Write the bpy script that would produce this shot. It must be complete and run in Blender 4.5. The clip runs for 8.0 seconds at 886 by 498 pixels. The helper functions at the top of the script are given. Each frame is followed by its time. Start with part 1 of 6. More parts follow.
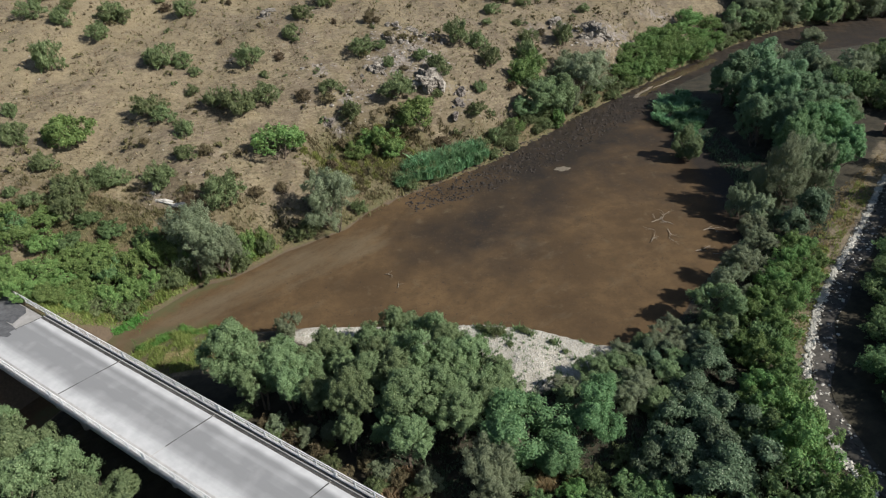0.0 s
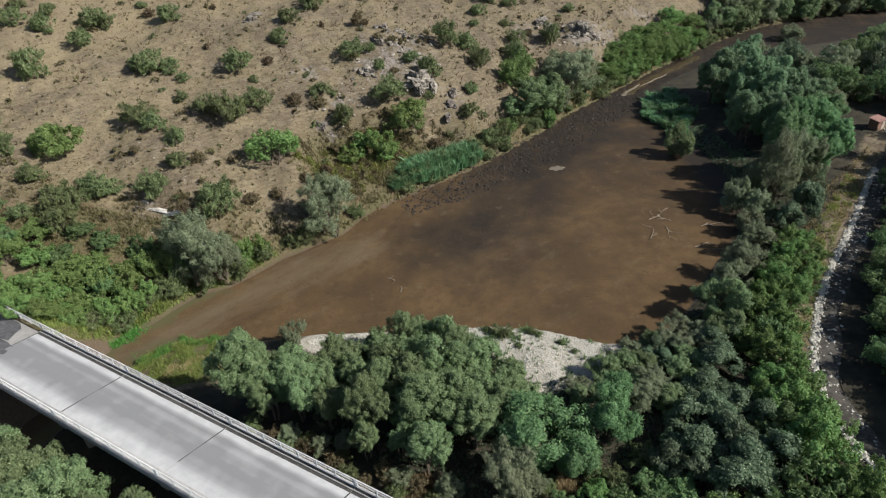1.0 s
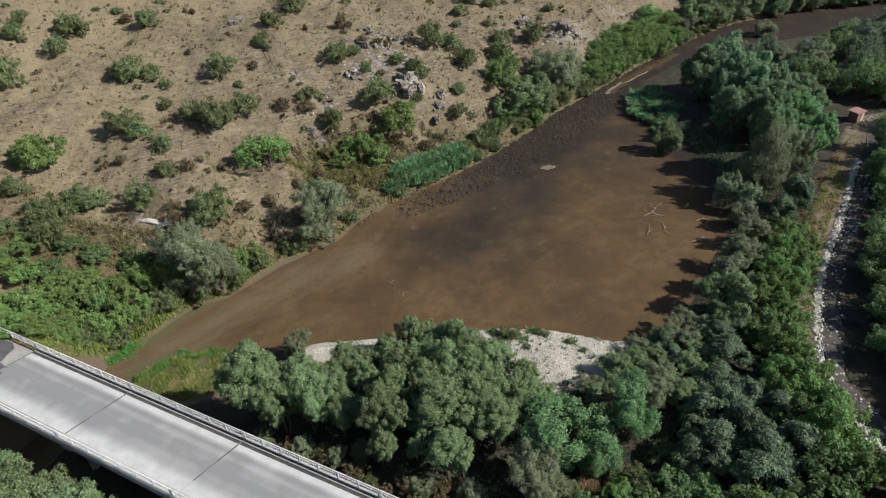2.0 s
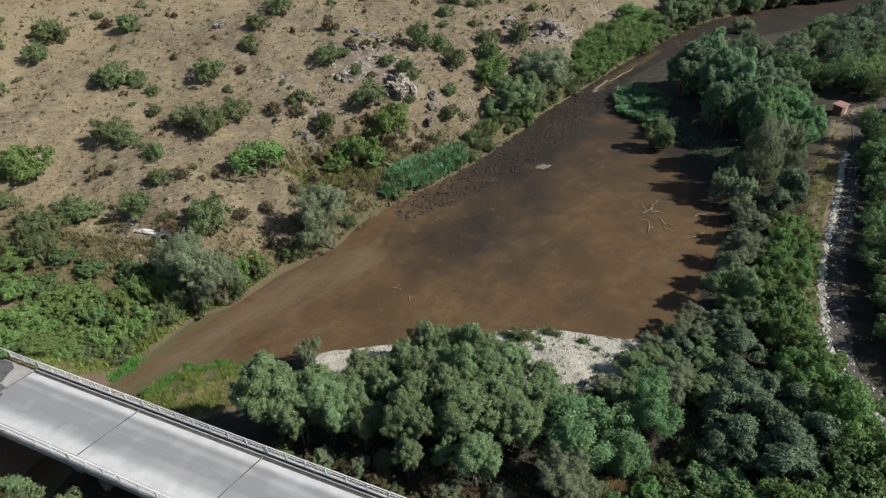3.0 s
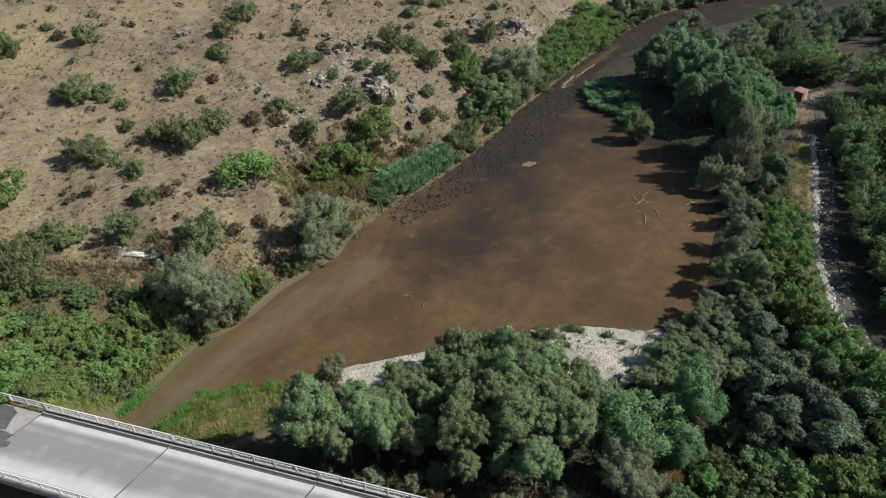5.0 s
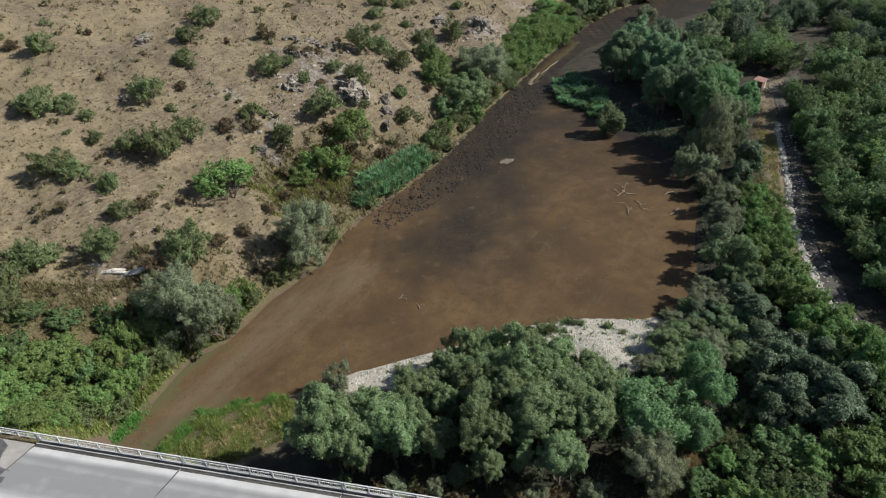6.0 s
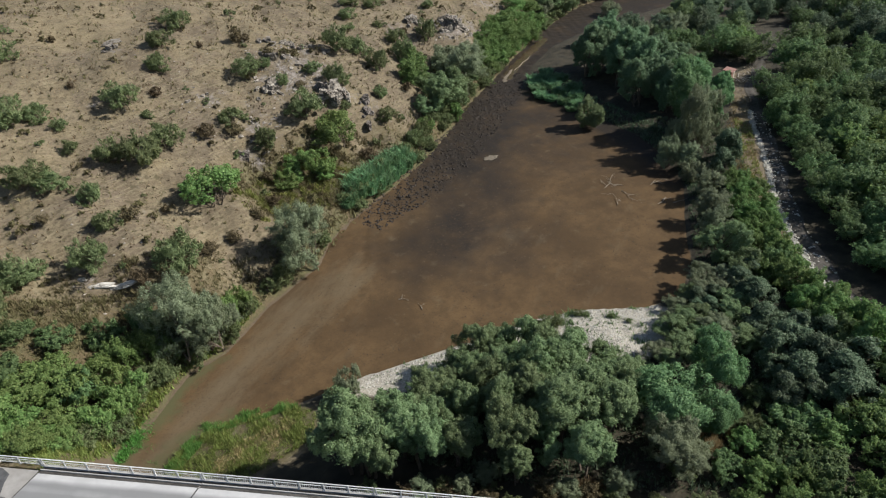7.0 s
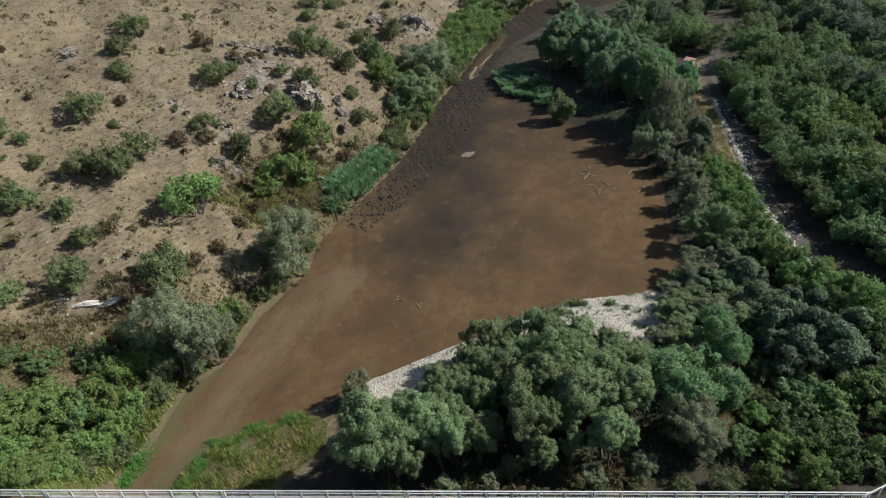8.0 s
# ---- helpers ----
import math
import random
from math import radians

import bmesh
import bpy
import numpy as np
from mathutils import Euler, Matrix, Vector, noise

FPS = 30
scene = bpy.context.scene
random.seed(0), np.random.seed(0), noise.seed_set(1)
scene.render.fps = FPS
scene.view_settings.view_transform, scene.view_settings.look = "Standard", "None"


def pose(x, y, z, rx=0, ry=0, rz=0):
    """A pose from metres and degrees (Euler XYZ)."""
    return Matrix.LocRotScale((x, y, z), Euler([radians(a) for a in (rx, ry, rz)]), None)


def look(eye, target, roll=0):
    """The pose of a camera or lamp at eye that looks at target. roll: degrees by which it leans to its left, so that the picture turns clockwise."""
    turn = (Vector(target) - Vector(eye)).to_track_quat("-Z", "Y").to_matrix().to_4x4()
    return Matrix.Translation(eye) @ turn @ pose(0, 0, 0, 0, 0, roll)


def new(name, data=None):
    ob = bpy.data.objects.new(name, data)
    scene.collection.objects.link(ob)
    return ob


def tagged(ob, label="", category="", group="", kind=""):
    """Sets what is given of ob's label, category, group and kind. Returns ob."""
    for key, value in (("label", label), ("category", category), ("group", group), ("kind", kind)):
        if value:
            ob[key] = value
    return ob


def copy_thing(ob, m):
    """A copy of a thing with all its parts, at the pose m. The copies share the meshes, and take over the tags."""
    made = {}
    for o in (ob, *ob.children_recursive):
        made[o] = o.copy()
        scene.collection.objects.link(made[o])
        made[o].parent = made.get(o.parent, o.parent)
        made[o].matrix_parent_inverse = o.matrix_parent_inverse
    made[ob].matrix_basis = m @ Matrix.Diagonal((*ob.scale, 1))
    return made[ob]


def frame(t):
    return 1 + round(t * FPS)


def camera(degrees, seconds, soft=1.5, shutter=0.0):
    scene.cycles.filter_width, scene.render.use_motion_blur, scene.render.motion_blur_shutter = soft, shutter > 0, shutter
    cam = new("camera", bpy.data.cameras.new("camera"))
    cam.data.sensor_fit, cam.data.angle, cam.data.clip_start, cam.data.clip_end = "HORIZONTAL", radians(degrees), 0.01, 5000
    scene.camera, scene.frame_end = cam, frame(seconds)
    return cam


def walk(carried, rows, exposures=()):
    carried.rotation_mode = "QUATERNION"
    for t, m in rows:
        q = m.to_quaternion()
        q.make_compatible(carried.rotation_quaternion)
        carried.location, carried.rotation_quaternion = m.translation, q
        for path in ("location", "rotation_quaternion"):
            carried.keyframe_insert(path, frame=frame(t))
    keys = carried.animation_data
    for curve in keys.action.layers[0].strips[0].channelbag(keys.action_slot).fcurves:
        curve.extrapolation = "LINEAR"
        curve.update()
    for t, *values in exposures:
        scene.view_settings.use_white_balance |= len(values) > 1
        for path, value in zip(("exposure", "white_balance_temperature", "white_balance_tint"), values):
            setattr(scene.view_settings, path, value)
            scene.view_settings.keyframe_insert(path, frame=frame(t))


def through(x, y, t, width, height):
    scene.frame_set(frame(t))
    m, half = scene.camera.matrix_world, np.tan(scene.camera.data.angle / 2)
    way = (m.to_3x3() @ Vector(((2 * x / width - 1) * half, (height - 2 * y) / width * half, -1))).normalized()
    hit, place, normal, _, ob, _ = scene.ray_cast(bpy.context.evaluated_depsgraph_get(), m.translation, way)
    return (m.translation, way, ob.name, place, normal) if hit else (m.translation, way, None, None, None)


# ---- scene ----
cam = camera(70.7, 8.0, 1.2)
PATH = [
    (0, (-0.564, -1.138, 58.979), (-0.61, 0.529, 57.874), -3.4),
    (0.5, (-2.297, -0.766, 58.97), (-2.308, 0.901, 57.865), -3.5),
    (1, (-4.164, -0.384, 58.915), (-4.143, 1.284, 57.811), -3.6),
    (1.5, (-6.189, 0.097, 58.915), (-6.127, 1.763, 57.811), -3.7),
    (3, (-13.074, 2.221, 59.117), (-12.886, 3.874, 58.007), -3.8),
    (3.5, (-15.451, 3.046, 59.106), (-15.228, 4.695, 57.995), -3.8),
    (4, (-17.942, 3.966, 59.12), (-17.681, 5.608, 58.008), -3.8),
    (4.5, (-20.502, 4.923, 59.115), (-20.191, 6.555, 58.001), -3.8),
    (6, (-28.584, 8.269, 58.741), (-28.069, 9.844, 57.621), -3.9),
    (6.5, (-31.262, 9.49, 58.358), (-30.686, 11.044, 57.239), -4.0),
    (7, (-33.727, 10.848, 58.026), (-33.095, 12.379, 56.905), -4.1),
    (7.5, (-36.266, 12.297, 57.828), (-35.568, 13.797, 56.704), -4.2),
    (8, (-38.973, 13.888, 57.515), (-38.207, 15.352, 56.389), -4.3),
]
walk(cam, [(t, look(eye, target, roll)) for t, eye, target, roll in PATH])

# ---- sky and sun ----
SUN_AZIMUTH, SUN_HEIGHT = 108.0, 37.5                  # the sun stands this many degrees from +y towards +x
world = bpy.data.worlds.new("sky")
scene.world = world
world.use_nodes = True
sky = world.node_tree.nodes.new("ShaderNodeTexSky")
sky.sky_type, sky.sun_disc = "NISHITA", False
sky.sun_elevation, sky.sun_rotation = radians(SUN_HEIGHT), radians(SUN_AZIMUTH)
world.node_tree.links.new(sky.outputs[0], world.node_tree.nodes["Background"].inputs[0])
world.node_tree.nodes["Background"].inputs[1].default_value = 0.067
sun = new("sun", bpy.data.lights.new("sun", "SUN"))
sun.data.energy, sun.data.angle, sun.data.color = 4.7, radians(0.6), (1.0, 0.96, 0.90)
a, e = radians(SUN_AZIMUTH), radians(SUN_HEIGHT)
sun.matrix_world = look((math.sin(a) * math.cos(e) * 100, math.cos(a) * math.cos(e) * 100, math.sin(e) * 100), (0, 0, 0))
scene.view_settings.exposure = 0.57


# ---- materials ----
class Mat:
    """A node material with short calls for its nodes."""

    def __init__(self, name, rough=0.9):
        self.m = bpy.data.materials.new(name)
        self.m.use_nodes = True
        self.t = self.m.node_tree
        self.b = self.t.nodes["Principled BSDF"]
        self.b.inputs["Roughness"].default_value = rough
        self.b.inputs["Specular IOR Level"].default_value = 0.3
        self.co = self.t.nodes.new("ShaderNodeTexCoord").outputs["Object"]

    def put(self, socket, value):
        if hasattr(value, "is_linked"):
            self.t.links.new(value, socket)
        else:
            socket.default_value = value

    def noise(self, size, detail=4.0, rough=0.55, stretch=None):
        """Noise whose patches are about size metres wide."""
        n = self.t.nodes.new("ShaderNodeTexNoise")
        n.inputs["Scale"].default_value, n.inputs["Detail"].default_value, n.inputs["Roughness"].default_value = 1 / size, detail, rough
        co = self.co
        if stretch:
            mp = self.t.nodes.new("ShaderNodeMapping")
            mp.vector_type = "TEXTURE"
            mp.inputs["Rotation"].default_value = (0, 0, radians(stretch[0]))
            mp.inputs["Scale"].default_value = stretch[1:]
            self.t.links.new(co, mp.inputs[0])
            co = mp.outputs[0]
        self.t.links.new(co, n.inputs["Vector"])
        return n.outputs["Fac"]

    def cells(self, size, what="Distance", feature="F1"):
        n = self.t.nodes.new("ShaderNodeTexVoronoi")
        n.feature = feature
        n.inputs["Scale"].default_value = 1 / size
        self.t.links.new(self.co, n.inputs["Vector"])
        return n.outputs[what]

    def span(self, value, a, b, c=0.0, d=1.0):
        n = self.t.nodes.new("ShaderNodeMapRange")
        for k, v in enumerate((value, a, b, c, d)):
            self.put(n.inputs[k], v)
        return n.outputs[0]

    def calc(self, how, a, b=0.0):
        n = self.t.nodes.new("ShaderNodeMath")
        n.operation = how
        self.put(n.inputs[0], a), self.put(n.inputs[1], b)
        return n.outputs[0]

    def mix(self, f, a, b, how="MIX"):
        n = self.t.nodes.new("ShaderNodeMix")
        n.data_type, n.blend_type = "RGBA", how
        self.put(n.inputs["Factor"], f)
        for k, v in ((6, a), (7, b)):
            self.put(n.inputs[k], v if hasattr(v, "is_linked") else (*v, 1.0))
        return n.outputs[2]

    def attr(self, name):
        n = self.t.nodes.new("ShaderNodeAttribute")
        n.attribute_name = name
        return n.outputs["Fac"]

    def chance(self, what="thing"):
        if what == "thing":
            return self.t.nodes.new("ShaderNodeObjectInfo").outputs["Random"]
        return self.t.nodes.new("ShaderNodeNewGeometry").outputs["Random Per Island"]

    def bump(self, value, strength=0.4, depth=0.05):
        n = self.t.nodes.new("ShaderNodeBump")
        n.inputs["Strength"].default_value, n.inputs["Distance"].default_value = strength, depth
        self.t.links.new(value, n.inputs["Height"])
        self.t.links.new(n.outputs[0], self.b.inputs["Normal"])
        return self

    def colour(self, value):
        self.put(self.b.inputs["Base Color"], value if hasattr(value, "is_linked") else (*value, 1.0))
        return self


def leaf_material(name, dark, light, tip, through=0.36, sheen=0.62):
    """Leaves: the colour wanders from leaf to leaf, from plant to plant and in soft patches; some light comes through."""
    k = Mat(name, sheen)
    k.b.inputs["Specular IOR Level"].default_value = 0.18
    patch = k.span(k.noise(0.9, 3), 0.35, 0.65)
    c = k.mix(k.calc("MULTIPLY", k.chance("leaf"), 0.75), dark, light)
    c = k.mix(k.calc("MULTIPLY", patch, 0.35), c, light)
    c = k.mix(k.span(k.chance("leaf"), 0.86, 1.0, 0, 0.75), c, tip)
    h = k.t.nodes.new("ShaderNodeHueSaturation")
    k.put(h.inputs["Hue"], k.span(k.chance(), 0, 1, 0.474, 0.514))
    k.put(h.inputs["Value"], k.span(k.chance(), 0, 1, 0.78, 1.22))
    k.put(h.inputs["Color"], c)
    c = h.outputs[0]
    k.colour(c)
    t = k.t.nodes.new("ShaderNodeBsdfTranslucent")
    k.put(t.inputs["Color"], k.mix(0.4, c, tip))
    s = k.t.nodes.new("ShaderNodeMixShader")
    s.inputs[0].default_value = through
    out = k.t.nodes["Material Output"]
    k.t.links.new(k.b.outputs[0], s.inputs[1]), k.t.links.new(t.outputs[0], s.inputs[2]), k.t.links.new(s.outputs[0], out.inputs[0])
    return k.m


def make_ground_material():
    k = Mat("dry_grass_ground", 0.95)
    big, mid, fine = k.noise(14, 3), k.noise(2.6, 6, 0.65), k.noise(0.38, 5, 0.75)
    combed = k.noise(0.5, 4, 0.6, (118, 1.0, 6.0, 1.0))
    c = k.mix(k.span(mid, 0.36, 0.64), (0.098, 0.077, 0.052), (0.156, 0.124, 0.083))
    c = k.mix(k.span(big, 0.42, 0.58, 0, 0.7), c, (0.176, 0.143, 0.084))
    c = k.mix(k.span(k.noise(9, 4, 0.6), 0.50, 0.62, 0, 0.65), c, (0.150, 0.118, 0.088))
    c = k.mix(k.span(combed, 0.46, 0.62, 0, 0.75), c, (0.212, 0.180, 0.116))
    c = k.mix(k.span(fine, 0.48, 0.66, 0, 0.75), c, (0.061, 0.046, 0.030))
    c = k.mix(k.span(k.noise(1.3, 3), 0.63, 0.72, 0, 0.5), c, (0.187, 0.170, 0.131))
    c = k.mix(k.span(k.noise(1.1, 5, 0.65), 0.54, 0.63, 0, 0.75), c, (0.062, 0.053, 0.029))
    c = k.mix(k.span(k.noise(5.5, 4, 0.6), 0.52, 0.66, 0, 0.6), c, k.mix(k.span(fine, 0.4, 0.62), (0.118, 0.093, 0.066), (0.076, 0.062, 0.040)))
    c = k.mix(k.span(k.calc("ADD", k.attr("straw"), k.span(mid, 0.3, 0.7, -0.35, 0.35)), 0.3, 0.9, 0, 0.75), c, k.mix(k.span(fine, 0.4, 0.66), (0.250, 0.206, 0.126), (0.150, 0.118, 0.070)))
    ragged = k.calc("ADD", k.span(mid, 0.3, 0.7, -0.3, 0.3), k.span(fine, 0.3, 0.7, -0.2, 0.2))
    green = k.span(k.calc("ADD", k.attr("green"), ragged), 0.4, 0.75)
    c = k.mix(green, c, k.mix(k.span(mid, 0.40, 0.60), k.mix(k.span(fine, 0.35, 0.65), (0.050, 0.056, 0.022), (0.105, 0.098, 0.044)), k.mix(k.span(fine, 0.35, 0.65), (0.066, 0.050, 0.030), (0.14, 0.108, 0.060))))
    # Dark woodland soil, with the shade under the trees painted into its colour.
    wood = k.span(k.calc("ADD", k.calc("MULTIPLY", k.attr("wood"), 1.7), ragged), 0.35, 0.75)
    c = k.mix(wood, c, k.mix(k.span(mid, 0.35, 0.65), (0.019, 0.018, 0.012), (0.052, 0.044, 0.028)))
    rocky = k.span(k.calc("ADD", k.attr("rocky"), ragged), 0.5, 0.7)
    c = k.mix(rocky, c, k.mix(k.span(k.noise(0.6, 5, 0.7), 0.4, 0.62), (0.105, 0.088, 0.074), (0.245, 0.222, 0.198)))
    stones = k.mix(k.span(k.cells(0.22), 0.0, 0.6), (0.54, 0.52, 0.46), (0.29, 0.265, 0.215))
    gravel = k.span(k.calc("ADD", k.attr("gravel"), k.calc("MULTIPLY", ragged, 0.6)), 0.35, 0.6)
    c = k.mix(gravel, c, stones)
    silt = k.span(k.calc("ADD", k.attr("silt"), k.calc("MULTIPLY", ragged, 0.7)), 0.4, 0.8)
    c = k.mix(silt, c, k.mix(k.span(fine, 0.4, 0.7), (0.105, 0.078, 0.052), (0.066, 0.049, 0.034)))
    k.colour(c)
    return k.bump(k.calc("ADD", k.calc("MULTIPLY", fine, 0.5), k.calc("ADD", combed, mid)), 0.9, 0.14).m


def make_mud_material():
    k = Mat("wet_river_mud", 0.8)
    k.b.inputs["Specular IOR Level"].default_value = 0.14
    big, mid, fine = k.noise(11, 4, 0.55), k.noise(2.2, 5, 0.6), k.noise(0.28, 4, 0.7)
    c = k.mix(k.span(big, 0.36, 0.64), (0.067, 0.043, 0.022), (0.110, 0.070, 0.034))
    c = k.mix(k.span(mid, 0.42, 0.68, 0, 0.55), c, (0.054, 0.036, 0.019))
    pale = k.span(k.calc("ADD", k.attr("pale"), k.span(k.noise(3.5, 4, 0.6, (40, 3.0, 1.0, 1.0)), 0.3, 0.7, -0.4, 0.4)), 0.2, 0.95, 0, 0.85)
    c = k.mix(pale, c, (0.126, 0.098, 0.061))
    # Near-black mix: wet silt, and tree shade painted into the mud at the bend.
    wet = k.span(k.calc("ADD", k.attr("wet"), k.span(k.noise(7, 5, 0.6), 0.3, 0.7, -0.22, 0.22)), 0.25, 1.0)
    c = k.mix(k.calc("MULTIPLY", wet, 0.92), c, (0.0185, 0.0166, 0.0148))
    c = k.mix(k.span(k.noise(3.2, 6, 0.62), 0.6, 0.72, 0, 0.35), c, (0.135, 0.107, 0.066))
    c = k.mix(k.span(fine, 0.54, 0.74, 0, 0.6), c, (0.038, 0.027, 0.016))
    c = k.mix(k.span(k.noise(0.16, 3, 0.7), 0.60, 0.70, 0, 0.7), c, (0.040, 0.029, 0.019))
    c = k.mix(k.span(k.noise(0.9, 6, 0.7), 0.55, 0.68, 0, 0.5), c, (0.058, 0.040, 0.024))
    c = k.mix(k.span(k.noise(0.45, 5, 0.7), 0.60, 0.70, 0, 0.4), c, (0.150, 0.108, 0.064))
    c = k.mix(k.span(k.calc("ADD", k.attr("algae"), k.span(mid, 0.3, 0.7, -0.4, 0.4)), 0.3, 0.95, 0, 0.7), c, (0.082, 0.088, 0.042))
    k.colour(c)
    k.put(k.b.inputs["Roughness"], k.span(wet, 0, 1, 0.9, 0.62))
    return k.bump(k.calc("ADD", k.calc("MULTIPLY", fine, 0.6), mid), 0.5, 0.05).m


def plain(name, dark, light, size=0.4, rough=0.9, bump=0.4, depth=0.02, spread=0.35, metal=0.0):
    """Two tones in grain and in broad stains, each piece a little its own."""
    k = Mat(name, rough)
    g = k.calc("ADD", k.calc("MULTIPLY", k.noise(size, 5, 0.65), 0.6), k.calc("MULTIPLY", k.noise(size * 9, 3), 0.4))
    c = k.mix(k.span(g, 0.38, 0.62), dark, light)
    h = k.t.nodes.new("ShaderNodeHueSaturation")
    k.put(h.inputs["Value"], k.span(k.chance(), 0, 1, 1 - spread / 2, 1 + spread / 2)), k.put(h.inputs["Color"], c)
    k.colour(h.outputs[0])
    k.b.inputs["Metallic"].default_value = metal
    return k.bump(k.noise(size * 0.5, 5, 0.7), bump, depth).m


def make_deck_material():
    """Worn concrete paving: pale edges, two greyer wheel lanes each way, tyre streaks along it, small stains."""
    k = Mat("worn_road_concrete", 0.85)
    lane, across = k.attr("lane"), k.attr("across")
    c = k.mix(k.span(k.noise(1.5, 5, 0.65), 0.35, 0.65), (0.392, 0.394, 0.393), (0.468, 0.470, 0.466))
    line = k.t.nodes.new("ShaderNodeTexNoise")
    line.noise_dimensions = "1D"
    line.inputs["Scale"].default_value, line.inputs["Detail"].default_value = 0.75, 2.5
    k.t.links.new(across, line.inputs["W"])
    wander = k.calc("ADD", k.span(line.outputs["Fac"], 0.3, 0.7, -0.16, 0.16), k.span(k.noise(5, 3), 0.3, 0.7, -0.2, 0.2))
    c = k.mix(k.span(k.calc("ADD", lane, wander), 0.1, 1.0, 0, 0.95), c, (0.192, 0.194, 0.194))
    c = k.mix(k.span(k.noise(0.25, 3, 0.7), 0.68, 0.8, 0, 0.3), c, (0.430, 0.421, 0.413))
    c = k.mix(k.span(k.noise(4, 4), 0.6, 0.74, 0, 0.25), c, (0.396, 0.391, 0.387))
    k.colour(c)
    return k.bump(k.noise(0.08, 4, 0.7), 0.3, 0.01).m


def rock_material(name, dark, light):
    k = Mat(name, 0.92)
    crack = k.span(k.noise(0.5, 6, 0.7, (20, 1.0, 2.5, 0.6)), 0.36, 0.5)
    c = k.mix(k.span(k.noise(1.4, 6, 0.68), 0.4, 0.6), dark, light)
    c = k.mix(k.calc("SUBTRACT", 1.0, crack), c, (0.10, 0.088, 0.075))
    c = k.mix(k.span(k.noise(0.35, 4, 0.6), 0.62, 0.72, 0, 0.6), c, (0.33, 0.25, 0.16))
    h = k.t.nodes.new("ShaderNodeHueSaturation")
    k.put(h.inputs["Value"], k.span(k.chance(), 0, 1, 0.8, 1.15)), k.put(h.inputs["Color"], c)
    k.colour(h.outputs[0])
    return k.bump(k.noise(0.3, 6, 0.75), 0.9, 0.12).m


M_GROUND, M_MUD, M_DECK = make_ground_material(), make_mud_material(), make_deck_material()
M_KERB = plain("pale_kerb_concrete", (0.270, 0.261, 0.248), (0.414, 0.405, 0.387), 0.5)
M_CONCRETE = plain("weathered_concrete", (0.22, 0.21, 0.19), (0.36, 0.345, 0.32), 0.7)
M_RAIL = plain("white_painted_steel", (0.558, 0.558, 0.549), (0.720, 0.720, 0.702), 0.3, 0.5, 0.2, 0.004)
M_JOINT = plain("dark_joint_filler", (0.03, 0.03, 0.03), (0.07, 0.066, 0.06), 0.3)
M_PALE_JOINT = plain("pale_joint_mortar", (0.5, 0.49, 0.47), (0.66, 0.65, 0.63), 0.3)
M_ASPHALT = plain("patched_asphalt", (0.045, 0.046, 0.048), (0.105, 0.106, 0.108), 0.6, 0.85, 0.5, 0.01)
M_ROAD = plain("pale_worn_asphalt", (0.270, 0.257, 0.239), (0.396, 0.383, 0.360), 1.2, 0.9, 0.4, 0.01)
M_ROCK = rock_material("grey_limestone", (0.135, 0.118, 0.098), (0.330, 0.302, 0.262))
M_ROCK_DARK = rock_material("dark_weathered_rock", (0.09, 0.078, 0.07), (0.21, 0.185, 0.165))
M_PALE_ROCK = rock_material("bleached_limestone", (0.44, 0.415, 0.37), (0.66, 0.635, 0.585))
M_PEBBLE = plain("bleached_river_stone", (0.300, 0.284, 0.242), (0.545, 0.525, 0.465), 0.15, 0.9, 0.3, 0.01)
M_STONE = plain("dull_field_stone", (0.207, 0.180, 0.149), (0.378, 0.347, 0.297), 0.2, 0.9, 0.4, 0.01)
M_GUTTER = plain("dark_gutter", (0.030, 0.028, 0.026), (0.085, 0.080, 0.072), 0.25)
M_CLOD = plain("dark_mud_clod", (0.017, 0.014, 0.012), (0.046, 0.038, 0.031), 0.2, 0.95)
M_WATER = plain("shallow_brown_water", (0.045, 0.034, 0.022), (0.070, 0.052, 0.032), 1.5, 0.12, 0.15, 0.01)
M_SILT = plain("pale_river_silt", (0.10, 0.083, 0.060), (0.21, 0.18, 0.135), 0.5, 0.7)
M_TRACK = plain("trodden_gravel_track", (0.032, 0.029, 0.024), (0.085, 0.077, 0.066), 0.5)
M_BARK = plain("grey_brown_bark", (0.075, 0.058, 0.043), (0.19, 0.155, 0.12), 0.2, 0.95, 0.8, 0.02)
M_DEAD = plain("bleached_dead_wood", (0.19, 0.162, 0.125), (0.38, 0.335, 0.27), 0.15, 0.9, 0.5, 0.01)
M_STEM = plain("dry_twig", (0.12, 0.085, 0.055), (0.27, 0.20, 0.13), 0.2)
M_WALL = plain("red_brown_hut_wall", (0.17, 0.095, 0.07), (0.27, 0.165, 0.12), 0.3)
M_ROOF = plain("rusty_red_roof_sheet", (0.20, 0.105, 0.085), (0.30, 0.185, 0.155), 0.4, 0.7)
M_TIMBER = plain("grey_scrap_timber", (0.28, 0.25, 0.21), (0.5, 0.46, 0.40), 0.2)
L_WILLOW = leaf_material("willow_leaf", (0.104, 0.160, 0.077), (0.212, 0.292, 0.140), (0.36, 0.44, 0.235))
L_BEND = leaf_material("bend_willow_leaf", (0.087, 0.152, 0.082), (0.180, 0.276, 0.150), (0.32, 0.42, 0.25))
L_GREY = leaf_material("grey_willow_leaf", (0.146, 0.184, 0.110), (0.226, 0.272, 0.162), (0.33, 0.37, 0.24))
L_FRESH = leaf_material("fresh_green_leaf", (0.082, 0.168, 0.080), (0.165, 0.300, 0.130), (0.27, 0.41, 0.19))
L_DARK = leaf_material("dark_broad_leaf", (0.052, 0.088, 0.050), (0.112, 0.165, 0.092), (0.31, 0.37, 0.25), 0.25)
